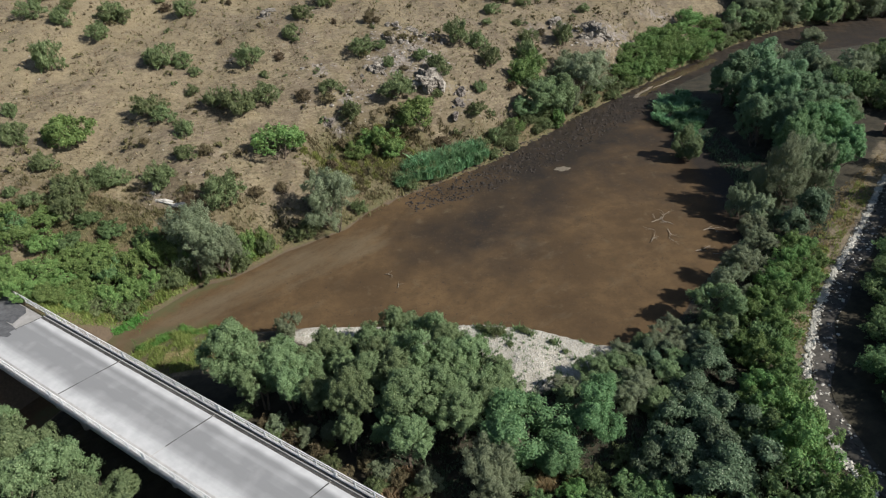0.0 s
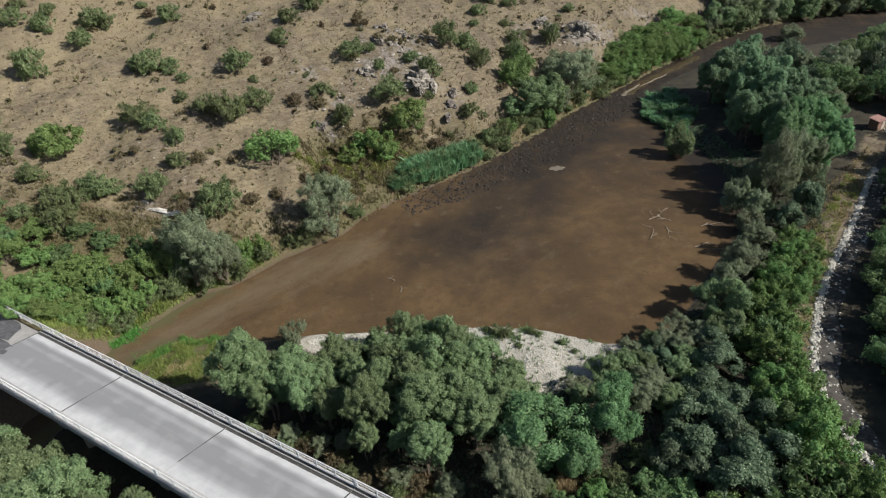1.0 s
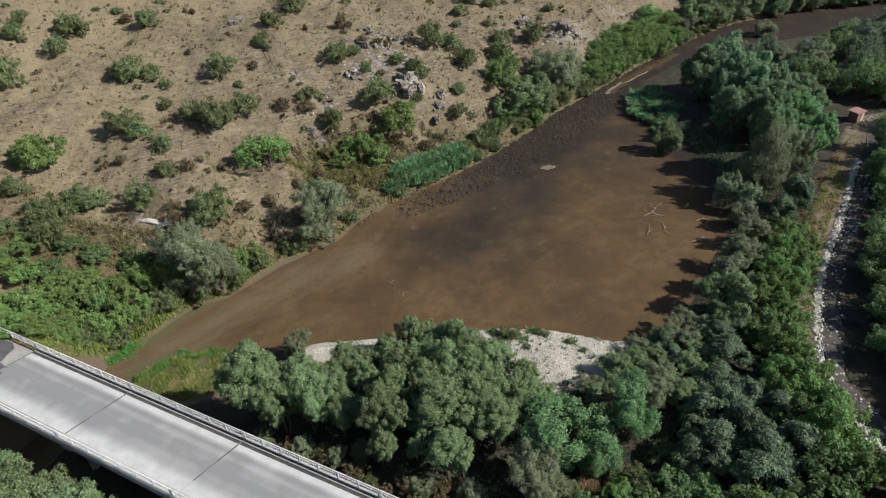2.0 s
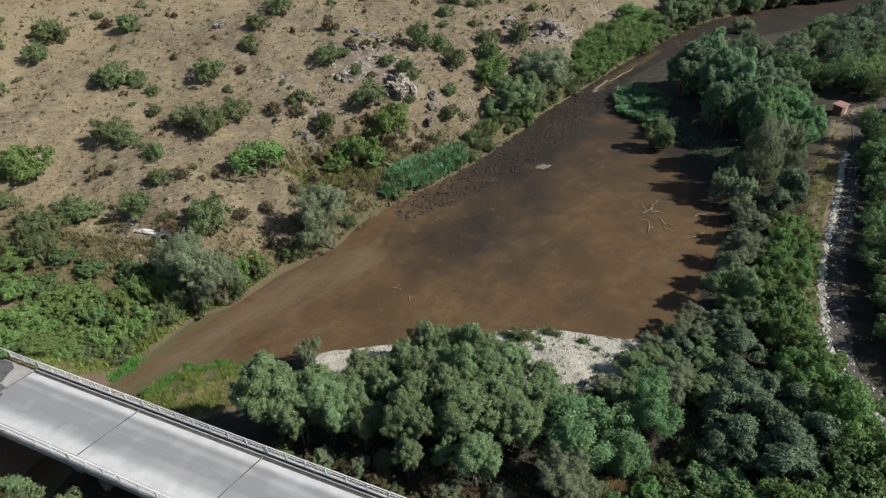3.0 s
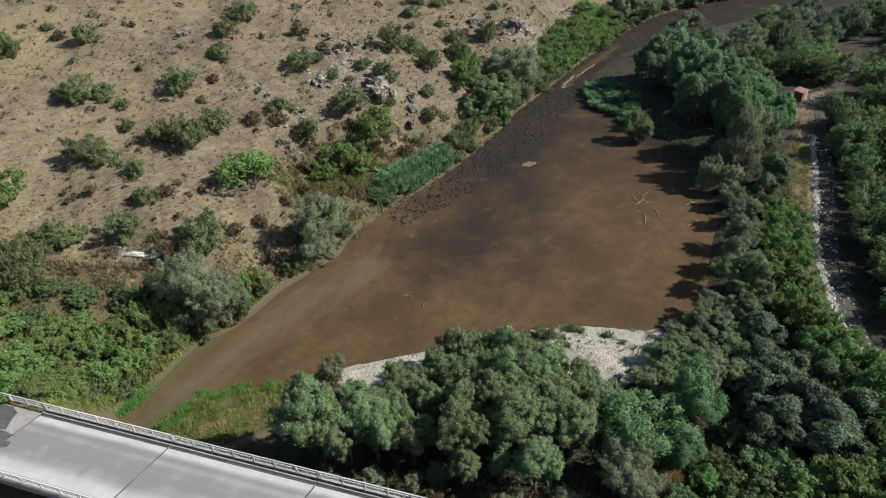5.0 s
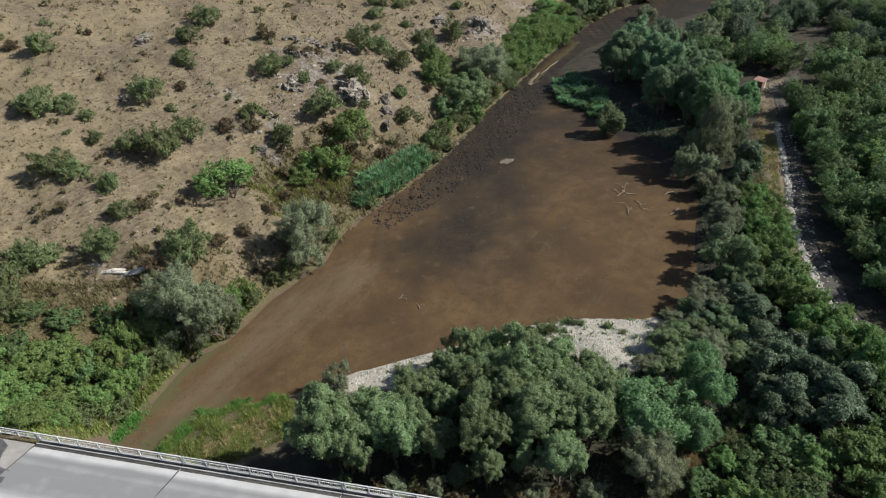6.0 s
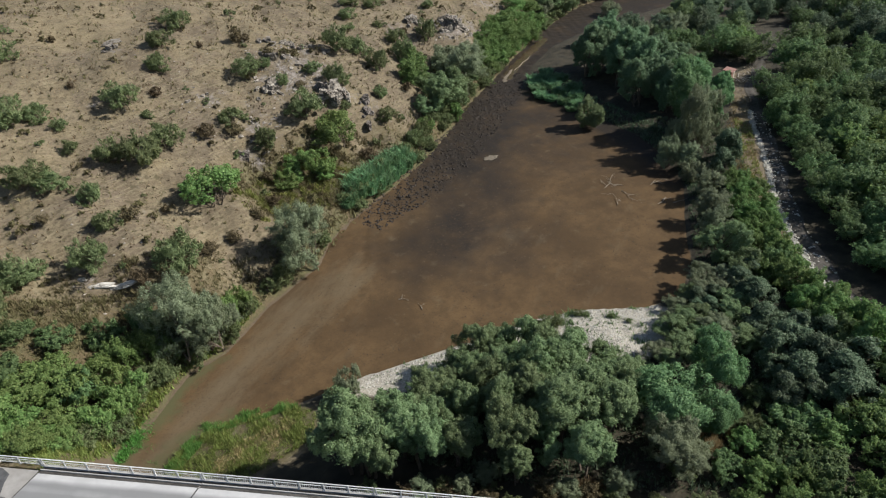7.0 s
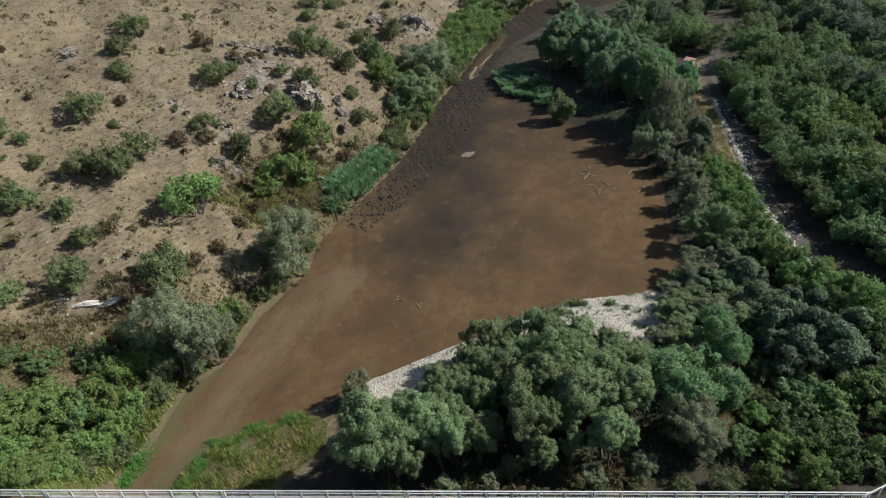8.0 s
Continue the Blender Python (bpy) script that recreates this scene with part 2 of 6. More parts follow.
L_WOOD = leaf_material("woodland_leaf", (0.064, 0.118, 0.050), (0.140, 0.220, 0.088), (0.28, 0.37, 0.165))
L_YELLOW = leaf_material("yellow_green_leaf", (0.088, 0.156, 0.050), (0.186, 0.285, 0.092), (0.35, 0.43, 0.165))
L_BUSH = leaf_material("hill_bush_leaf", (0.092, 0.128, 0.058), (0.182, 0.232, 0.104), (0.30, 0.34, 0.175))
L_REED = leaf_material("reed_leaf", (0.074, 0.165, 0.080), (0.158, 0.298, 0.142), (0.30, 0.44, 0.23))
L_STRAW = leaf_material("dry_straw", (0.245, 0.195, 0.100), (0.41, 0.335, 0.180), (0.54, 0.46, 0.275), 0.15, 0.8)
L_OLIVE = leaf_material("half_dry_herb", (0.102, 0.098, 0.048), (0.190, 0.170, 0.085), (0.29, 0.25, 0.135), 0.25, 0.8)
L_LUSH = leaf_material("lush_green_blade", (0.085, 0.20, 0.050), (0.165, 0.335, 0.085), (0.28, 0.45, 0.15), 0.4, 0.7)
L_TUSSOCK = leaf_material("brown_tussock", (0.095, 0.068, 0.040), (0.175, 0.125, 0.070), (0.30, 0.225, 0.13), 0.1, 0.8)
L_GRASS = leaf_material("bank_grass", (0.115, 0.165, 0.045), (0.25, 0.30, 0.085), (0.42, 0.38, 0.16), 0.3, 0.7)
L_BROWN = leaf_material("withered_shrub_leaf", (0.075, 0.060, 0.034), (0.135, 0.110, 0.062), (0.21, 0.18, 0.10), 0.15, 0.8)
L_STREAM = leaf_material("streamside_leaf", (0.074, 0.150, 0.050), (0.162, 0.268, 0.086), (0.30, 0.40, 0.15))

# ---- lie of the land ----
# Edges of the dried river, in metres: the hill's foot and the wooded bank.
HILL_FOOT = [(-150, -120), (-92, -10), (-70, 38), (-58, 60), (-51, 70.5), (-47, 74), (-43, 79.5), (-37.5, 81.7), (-30, 89), (-20.5, 95.5),
             (-17, 101.5), (-10.5, 107), (-2, 113), (9, 121.5), (21, 133.5), (30, 144), (43.5, 156), (61, 172.5), (81, 189.5), (91, 197.5), (105, 207), (125, 215), (160, 222), (420, 245)]
WOOD_BANK = [(-135, -120), (-78, -10), (-60, 38), (-50.5, 58), (-46.5, 66), (-44, 68), (-40, 69.2), (-32, 68), (-23, 68.6), (-15, 68.2), (-5, 67.6),
             (3, 67.6), (10, 66), (17.5, 62.5), (24, 62), (31, 68), (38, 77), (46, 86), (52, 97), (54, 110), (53, 121), (50, 130), (47, 139), (50, 149),
             (59, 161), (74, 173.5), (95, 183), (130, 190), (420, 205)]
DECK_U, DECK_N = (0.848, -0.529), (0.529, 0.848)      # along the bridge, and across it towards the river bend
BRIDGE_START, BRIDGE_END = -82.0, -9.0                # abutments, metres along DECK_U
TRACK = [(124, 137), (110, 127), (98, 118.5), (90.5, 113), (85, 106.5), (78, 98.5), (69.8, 88.4), (61.3, 78.6), (56.2, 73.0), (49.6, 64.6), (43.8, 55.0), (41.2, 48.6), (40.8, 43.6), (41.6, 36), (46, 18), (60, -20)]


def deck_z(u):
    return 7.6 - 0.018 * (u + 65.0)


def line_distance(x, y, line):
    """Distance of the points from a line of corners."""
    best = np.full(np.shape(x), 1e9)
    for (ax, ay), (bx, by) in zip(line[:-1], line[1:]):
        dx, dy = bx - ax, by - ay
        s = np.clip(((x - ax) * dx + (y - ay) * dy) / (dx * dx + dy * dy), 0, 1)
        best = np.minimum(best, np.hypot(x - ax - s * dx, y - ay - s * dy))
    return best


def inside(x, y, ring):
    hit = np.zeros(np.shape(x), bool)
    for (ax, ay), (bx, by) in zip(ring, ring[1:] + ring[:1]):
        if ay == by:
            continue
        cross = ((ay > y) != (by > y)) & (x < (bx - ax) * (y - ay) / (by - ay) + ax)
        hit ^= cross
    return hit


def waves(x, y, size, seed):
    """A cheap smooth unevenness between about -1 and 1."""
    r = np.random.RandomState(seed)
    out = np.zeros(np.shape(x))
    for k in range(7):
        a, p, f = r.uniform(0, 6.28), r.uniform(0, 6.28), r.uniform(0.6, 1.7) * 6.28 / size
        out = out + np.sin((x * np.cos(a) + y * np.sin(a)) * f + p)
    return out / 3.5


def sides(x, y):
    """Distance from the hill's foot and from the wooded bank; whether in the river; whether on the hill's side."""
    dl, dr = line_distance(x, y, HILL_FOOT), line_distance(x, y, WOOD_BANK)
    wet = inside(x, y, HILL_FOOT + WOOD_BANK[::-1])
    hill = inside(x, y, HILL_FOOT + [(420, 1e5), (-1e5, 1e5), (-1e5, -120)])
    return dl, dr, wet, hill


# rises and hollows of the hillside: place, metres up, breadth
SWELLS = [(-24, 154, 3.0, 13), (-6, 142, 1.2, 7), (39, 166, 2.8, 5), (0.5, 128.5, -2.6, 3.6), (-68, 110, -1.0, 12), (-42, 97, 0.9, 7), (-5.5, 130, 1.6, 2.6), (2, 151, 1.2, 4), (-55, 142, 0.8, 8), (-45, 99, 0.6, 5), (-54, 95, -0.7, 4), (-32, 105, 0.7, 4), (-41, 146, 1.3, 6), (-26, 122.5, -0.7, 5), (-72, 144, -0.9, 6), (-54, 126, -0.4, 5)]


def height(x, y):
    x, y = np.asarray(x, float), np.asarray(y, float)
    dl, dr, wet, hill = sides(x, y)
    near = np.exp(-dl / 200)
    low = np.interp(dl, [0, 1, 3, 11, 17, 28, 40, 54, 75, 130, 300, 1200], [0, 0.5, 1.6, 6.5, 10.2, 15.4, 19.4, 23.6, 29, 41, 62, 120])
    steep = np.interp(dl, [0, 1, 3, 8, 12, 17, 28, 40, 54, 75, 130, 300, 1200], [0, 0.6, 2.4, 7.0, 10.2, 12.8, 16.6, 20, 24, 29, 41, 62, 120])
    up = low + (steep - low) * np.clip((x + 24) / 18, 0, 1)
    up = up - 2.6 * np.clip(1.3 - line_distance(x, y, [(-24, 116), (-14, 119), (-4, 124)]) / 6, 0, 1) * np.clip(dl / 8, 0, 1)
    up = up + near * np.clip(dl / 12, 0, 1) * (0.7 * waves(x, y, 23, 3) + 0.22 * waves(x, y, 6, 4)) + np.clip(dl / 6, 0, 1) * 0.07 * waves(x, y, 1.9, 5)
    for cx, cy, rise, wide in SWELLS:
        up = up + rise * np.exp(-((x - cx) ** 2 + (y - cy) ** 2) / (2 * wide * wide)) * np.clip(dl / 8, 0, 1)
    bank = np.interp(dr, [0, 0.8, 3, 10, 30, 60, 120, 1200], [0, 0.3, 0.7, 1.3, 1.7, 3.4, 6, 60])
    bank = bank + np.clip(dr / 6, 0, 1) * (0.15 * waves(x, y, 9, 6) + 0.05 * waves(x, y, 2.2, 7))
    bed = -0.6 * np.clip(np.minimum(dl, dr) / 2.5, 0, 1)
    z = np.where(wet, bed, np.where(hill, up, bank))
    # the road's embankments beyond the abutments
    u, n = x * DECK_U[0] + y * DECK_U[1], x * DECK_N[0] + y * DECK_N[1] - 20.6
    off = np.maximum(np.abs(n) - 5.0, 0)
    run = np.maximum(np.maximum(BRIDGE_START - u, u - BRIDGE_END), -30)
    out = np.maximum(-run, 0)
    top = deck_z(np.clip(u, -140, 40)) - 0.25
    fill = top - off / 1.2 - out * 1.9
    z = np.where(run > -12, np.where(fill > z, fill, z), z)
    cut = top + np.maximum(off - 1.0, 0) * 0.9
    z = np.where((run > -2) & (cut < z) & (u < 0), cut, z)
    return z

# ---- builders ----
def mesh_of(name, verts, faces, material, smooth=False):
    """A mesh from arrays of corners and of faces with the same number of corners each."""
    verts, faces = np.asarray(verts, np.float32), np.asarray(faces, np.int32)
    me = bpy.data.meshes.new(name)
    me.vertices.add(len(verts)), me.loops.add(faces.size), me.polygons.add(len(faces))
    me.vertices.foreach_set("co", verts.ravel())
    me.loops.foreach_set("vertex_index", faces.ravel())
    me.polygons.foreach_set("loop_start", np.arange(0, faces.size, faces.shape[1], dtype=np.int32))
    me.polygons.foreach_set("use_smooth", np.full(len(faces), smooth))
    me.update(calc_edges=True)
    me.materials.append(material)
    return me


def part(name, data, material, parent, label=""):
    """One mesh object under a thing or a part; data is a mesh or a bmesh."""
    if isinstance(data, bmesh.types.BMesh):
        me = bpy.data.meshes.new(name)
        data.to_mesh(me), data.free()
        data = me
    if material and not data.materials:
        data.materials.append(material)
    ob = new(name, data)
    ob.parent = parent
    return tagged(ob, label)


def thing(name, data, material, label, category, group="", kind=""):
    ob = part(name, data, material, None) if data else new(name)
    return tagged(ob, label, category, group, kind)


def box(bm, size, m=None, bevel=0.0):
    """A block of that size, its middle at m, with worn edges."""
    m = m or Matrix()
    made = bmesh.ops.create_cube(bm, size=1.0, matrix=m @ Matrix.Diagonal((*size, 1)))
    if bevel:
        edges = {e for v in made["verts"] for e in v.link_edges}
        bmesh.ops.bevel(bm, geom=list(edges), offset=bevel, segments=2, affect="EDGES", profile=0.6)
    return bm


def tubes(paths, sides=6):
    """Corners and faces of tapered tubes along paths of (point, radius)."""
    verts, faces = [], []
    for path in paths:
        start = len(verts)
        for k, (p, r) in enumerate(path):
            p, q = Vector(p), Vector(path[min(k + 1, len(path) - 1)][0]) - Vector(path[max(k - 1, 0)][0])
            side = q.cross(Vector((0.3, 1, 0.1))).normalized()
            up = q.cross(side).normalized()
            for s in range(sides):
                w = 6.2832 * s / sides
                verts.append(p + r * (math.cos(w) * side + math.sin(w) * up))
        for k in range(len(path) - 1):
            for s in range(sides):
                i, j = start + k * sides + s, start + k * sides + (s + 1) % sides
                faces.append((i, j, j + sides, i + sides))
    return np.array([tuple(v) for v in verts]), np.array(faces)


def leaves(at, out, length, width, rng, droop=0.25):
    """Corners and faces of one folded leaf or spray at each place, turned roughly to face out."""
    n = len(at)
    face = out + rng.normal(0, 0.55, (n, 3))
    face /= np.linalg.norm(face, axis=1, keepdims=True) + 1e-9
    way = np.cross(face, rng.normal(0, 1, (n, 3)))
    way[:, 2] -= droop
    way /= np.linalg.norm(way, axis=1, keepdims=True) + 1e-9
    side = np.cross(face, way)
    side /= np.linalg.norm(side, axis=1, keepdims=True) + 1e-9
    l = length * rng.uniform(0.6, 1.35, (n, 1))
    w = width * rng.uniform(0.7, 1.3, (n, 1))
    bend = face * l * rng.uniform(-0.3, 0.05, (n, 1))
    v = np.stack([at - side * w, at + side * w, at + way * l + bend], 1).reshape(-1, 3)
    return v, np.arange(3 * n).reshape(-1, 3)


def crown_points(rng, radius, low, high, clumps, count, lumpy=0.3, fill=0.35, clump_size=0.18, hang=1.25, plume=1.0):
    """Places of leaves and the way they face: small clumps over a few uneven lobes that together make the crown."""
    tall, mid = (high - low) / 2, (high + low) / 2
    lobes = 12
    way = rng.normal(0, 1, (lobes * 4, 3))
    way /= np.linalg.norm(way, axis=1, keepdims=True)
    way = way[way[:, 2] > -0.9][:lobes]
    reach = rng.uniform(0.62 - lumpy, 0.66, (len(way), 1))
    wide = rng.uniform(0.30, 0.30 + lumpy * 0.75, len(way))
    which = rng.choice(len(way), clumps, p=wide ** 2 / (wide ** 2).sum())
    d = rng.normal(0, 1, (clumps, 3)) + way[which] * 0.9 + (0, 0, 0.3)
    d /= np.linalg.norm(d, axis=1, keepdims=True)
    heart = way[which] * reach[which] + d * (wide[which] * rng.uniform(0.45, 1.0, clumps))[:, None]
    size = clump_size * rng.uniform(0.4, 1.0, clumps) * np.where(rng.rand(clumps) < 0.25, 1.7, 1.0)
    pick = rng.choice(clumps, count, p=size ** 2 / (size ** 2).sum())
    g = rng.normal(0, 1, (count, 3))
    g /= np.linalg.norm(g, axis=1, keepdims=True)
    g = np.where((np.sum(g * d[pick], 1) < -0.45)[:, None], -g, g)
    r = size[pick][:, None] * np.where(rng.rand(count, 1) < fill, rng.rand(count, 1) ** 0.5, rng.uniform(0.6, 1.0, (count, 1)) + 0.5 * rng.rand(count, 1) ** 2)
    rise = d + (0, 0, 0.55)
    rise /= np.linalg.norm(rise, axis=1, keepdims=True)
    u = rng.rand(count, 1) ** 1.3
    r = r * (1.08 - (0.25 + 0.55 * plume) * u)
    at = (heart[pick] + g * r * (1, 1, hang) + rise[pick] * u * size[pick][:, None] * plume * rng.uniform(1.0, 2.3, clumps)[pick][:, None]) * (radius, radius, tall) + (0, 0, mid)
    out = g * 0.8 + d[pick] * 0.5 + (0, 0, 0.35)
    return at, out, heart * (radius, radius, tall) + (0, 0, mid)


def limbs(rng, hearts, low, thick, stems=1, spread=0.5):
    """Trunk or stems from the ground, with a limb to some of the crown's lumps."""
    paths = []
    for s in range(stems):
        a = rng.uniform(0, 6.28)
        foot = Vector((math.cos(a), math.sin(a), 0)) * (spread * (0.3 if stems > 1 else 0.0)) + Vector((0, 0, -0.6))
        fork = Vector((rng.normal(0, 0.15), rng.normal(0, 0.15), low * rng.uniform(0.75, 1.1))) + Vector((foot.x, foot.y, 0)) * 1.8
        paths.append([(foot, thick * 1.25), (foot.lerp(fork, 0.4) + Vector((rng.normal(0, 0.08), rng.normal(0, 0.08), 0)), thick), (fork, thick * 0.75)])
        for h in hearts[rng.choice(len(hearts), min(len(hearts), 7), replace=False)]:
            h = Vector(h)
            mid = fork.lerp(h, 0.5) + Vector((rng.normal(0, 0.2), rng.normal(0, 0.2), 0.25))
            paths.append([(fork - Vector((0, 0, thick)), thick * 0.55), (mid, thick * 0.34), (h, thick * 0.12)])
    n = 4 if thick > 0.06 else 3
    v, f = tubes(paths, n)
    start, stem, joins = 0, 0, []
    for path in paths:
        if path[0][0].z < -0.5:
            if start:
                joins.append((0, 1, start + 1, start))
            stem = start + n * (len(path) - 1)
        else:
            joins.append((stem, stem + 1, start + 1, start))
        start += n * len(path)
    return v, np.concatenate([f, np.array(joins)])


def make_plant(name, seed, material, label, category, radius, low, high, clumps, count, length, width, lumpy=0.3, fill=0.35,
               thick=0.16, stems=1, droop=0.25, clump_size=0.18, hang=1.25, plume=1.0, group="", parts=("trunk", "crown")):
    rng = np.random.RandomState(seed)
    at, out, hearts = crown_points(rng, radius, low, high, clumps, count, lumpy, fill, clump_size, hang, plume)
    at[:, 2] = np.maximum(at[:, 2], 0.05)
    root = thing(name, None, None, label, category, group)
    part(parts[0], mesh_of(parts[0], *limbs(rng, hearts, max(low, 0.3), thick, stems, radius * 0.5), M_BARK), None, root)
    part(parts[1], mesh_of(parts[1], *leaves(at, out, length, width, rng, droop), material), None, root)
    return root


PLANT_RNG = random.Random(5)
USED = set()


def plant(model, x, y, radius, top, label="", sink=0.0):
    """Sets a copy of a model on the ground: its crown's radius and the height of its top above the sea-flat river bed."""
    base = float(height(x, y)) - sink
    r0, h0 = model["radius"], model["high"]
    sx, sz = radius / r0, max(top - base, 0.4, 1.15 * radius) / h0
    m = Matrix.Translation((x, y, base)) @ pose(0, 0, 0, 0, 0, PLANT_RNG.uniform(0, 360)) @ Matrix.Diagonal((sx * PLANT_RNG.uniform(0.92, 1.08), sx * PLANT_RNG.uniform(0.92, 1.08), sz, 1))
    if model.name in USED:
        ob = copy_thing(model, m @ Matrix.Diagonal((*(1 / s for s in model.scale), 1)))
    else:
        USED.add(model.name)
        ob = model
        ob.matrix_basis = m
    return tagged(ob, label)


def models(name, seeds, material, label, category, radius, low, high, *rest, **more):
    out = []
    for s in seeds:
        ob = make_plant(name, s, material, label, category, radius, low, high, *rest, **more)
        ob["radius"], ob["high"] = radius, high
        out.append(ob)
    return out


def reed_models(seeds, radius, high):
    """Clumps of long narrow blades rising from the ground and leaning over."""
    out = []
    for s in seeds:
        rng = np.random.RandomState(s)
        n = 1100
        a, d = rng.uniform(0, 6.28, n), radius * rng.rand(n) ** 0.6
        foot = np.stack([np.cos(a) * d, np.sin(a) * d, np.full(n, -0.05)], 1)
        b = rng.uniform(0, 6.28, n)
        tall = high * (0.72 + 0.28 * np.sin(2.6 * foot[:, 0] + s) * np.cos(2.2 * foot[:, 1]))[:, None] * rng.uniform(0.5, 1.0, n)[:, None]
        bow = np.stack([np.cos(b), np.sin(b), 0 * b], 1) * tall * rng.uniform(0.1, 0.9, (n, 1))
        side = np.stack([-np.sin(b), np.cos(b), 0 * b], 1) * rng.uniform(0.035, 0.08, (n, 1))
        mid, tip = foot + bow * 0.3 + tall * (0, 0, 0.7), foot + bow + tall * (0, 0, 0.95)
        v = np.stack([foot - side, foot + side, mid + side, mid - side, tip], 1).reshape(-1, 3)
        k = 5 * np.arange(n)[:, None]
        f = np.concatenate([k + (0, 1, 2), k + (0, 2, 3), k + (3, 2, 4)])
        ob = thing("reed_clump", mesh_of("reed_clump", v, f, L_REED), None, "clump of leaning green reeds", "reeds", "reeds at the water's edge")
        ob["radius"], ob["high"] = radius, high
        out.append(ob)
    return out


# ---- ground ----
def spaced(*runs):
    return np.unique(np.concatenate([np.arange(a, b, s) for a, b, s in runs]))


def region(x, y, ring, soft):
    """1 inside a ring of corners, falling to 0 over soft metres outside it."""
    return np.where(inside(x, y, ring), 1.0, np.clip(1 - line_distance(x, y, ring + ring[:1]) / soft, 0, 1))


def spot(x, y, cx, cy, r):
    return np.clip(1.4 - np.hypot(x - cx, y - cy) / r, 0, 1)


GRAVEL = [(-24, 66.4), (-21, 68.0), (-15, 68), (-8, 67.2), (0, 67.6), (9, 66.2), (17.5, 62.4), (20, 58), (14, 54.5), (7, 54.5), (1, 58), (-8, 61), (-18, 64)]
MEADOW = [(-47, 66), (-42, 69.4), (-32, 68), (-29, 65), (-31, 61), (-38, 59), (-46, 58)]


def build_ground():
    xs = spaced((-2600, -400, 220), (-400, -120, 20), (-120, -85, 2.5), (-85, 100, 0.75), (100, 150, 2.5), (150, 420, 20), (420, 2600, 220))
    ys = spaced((-2600, -150, 220), (-150, 10, 10), (10, 40, 2.0), (40, 195, 0.75), (195, 240, 2.5), (240, 480, 20), (480, 3000, 220))
    x, y = (g.ravel() for g in np.meshgrid(xs, ys))
    z = height(x, y)
    dl, dr, wet, hill = sides(x, y)
    i = np.arange(len(xs) * len(ys)).reshape(len(ys), len(xs))
    quads = np.stack([i[:-1, :-1], i[:-1, 1:], i[1:, 1:], i[1:, :-1]], -1).reshape(-1, 4)
    gravel = region(x, y, GRAVEL, 2.5)
    z = z + gravel * 0.1 * (~wet)
    me = mesh_of("ground", np.stack([x, y, z], 1), quads, M_GROUND, True)
    green = np.maximum.reduce([region(x, y, MEADOW, 3) * 0.75, 0.95 * spot(x, y, -21, 113, 11), 0.85 * spot(x, y, -11, 119, 9), 0.6 * spot(x, y, 4, 126, 8), 0.85 * spot(x, y, -58, 82, 12), 0.6 * spot(x, y, -40, 92, 9), 0.55 * spot(x, y, -66, 90, 9), 0.8 * spot(x, y, -48, 86, 6),
                               0.7 * spot(x, y, -8, 117, 7), np.where(hill | wet, np.clip(1.2 - dl / 7, 0, 0.85), 0)])
    # Mask of the woodland soil and its painted tree shade; the verge is spared.
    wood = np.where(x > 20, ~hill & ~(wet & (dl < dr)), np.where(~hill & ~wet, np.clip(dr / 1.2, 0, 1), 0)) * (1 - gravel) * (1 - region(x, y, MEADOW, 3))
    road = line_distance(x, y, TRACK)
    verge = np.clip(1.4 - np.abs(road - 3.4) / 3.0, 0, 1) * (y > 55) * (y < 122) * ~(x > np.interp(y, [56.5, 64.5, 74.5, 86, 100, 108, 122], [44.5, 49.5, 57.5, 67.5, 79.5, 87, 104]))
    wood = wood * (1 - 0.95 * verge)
    green = np.maximum(green, 0.3 * verge)
    rocky = np.maximum.reduce([0.62 * spot(x, y, -10, 141, 12), 0.5 * spot(x, y, -22, 128, 7), 0.5 * spot(x, y, 2, 133, 6), 0.6 * spot(x, y, 38, 168, 8), 0.6 * spot(x, y, -24, 120, 4), 0.55 * spot(x, y, -52, 94, 3), 0.5 * spot(x, y, -28, 134, 6), 0.5 * spot(x, y, -42, 150, 2.5), 0.55 * spot(x, y, 47, 177, 9), 0.5 * spot(x, y, 62, 193, 11), 0.5 * spot(x, y, 24, 168, 8), 0.45 * spot(x, y, -46, 134, 4), 0.45 * spot(x, y, -30, 126, 5)])
    silt = np.where(wet, np.where(x > 4, 0.0, 1.0), np.where((x > 34) | (hill & (x > -4)), 0.0, np.clip(1 - np.where(hill, dl, dr) / 0.9, 0, 1))) * (1 - gravel)
    straw = np.maximum.reduce([0.95 * spot(x, y, -78, 150, 24), 0.8 * spot(x, y, -84, 128, 16), 0.7 * spot(x, y, -62, 118, 12), 0.75 * spot(x, y, -48, 165, 18), 0.6 * spot(x, y, -70, 106, 9), 0.6 * spot(x, y, -20, 172, 14)])
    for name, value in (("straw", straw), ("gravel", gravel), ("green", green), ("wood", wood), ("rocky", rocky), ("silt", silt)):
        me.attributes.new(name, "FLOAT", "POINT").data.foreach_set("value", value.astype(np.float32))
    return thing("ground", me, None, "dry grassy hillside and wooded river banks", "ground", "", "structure")


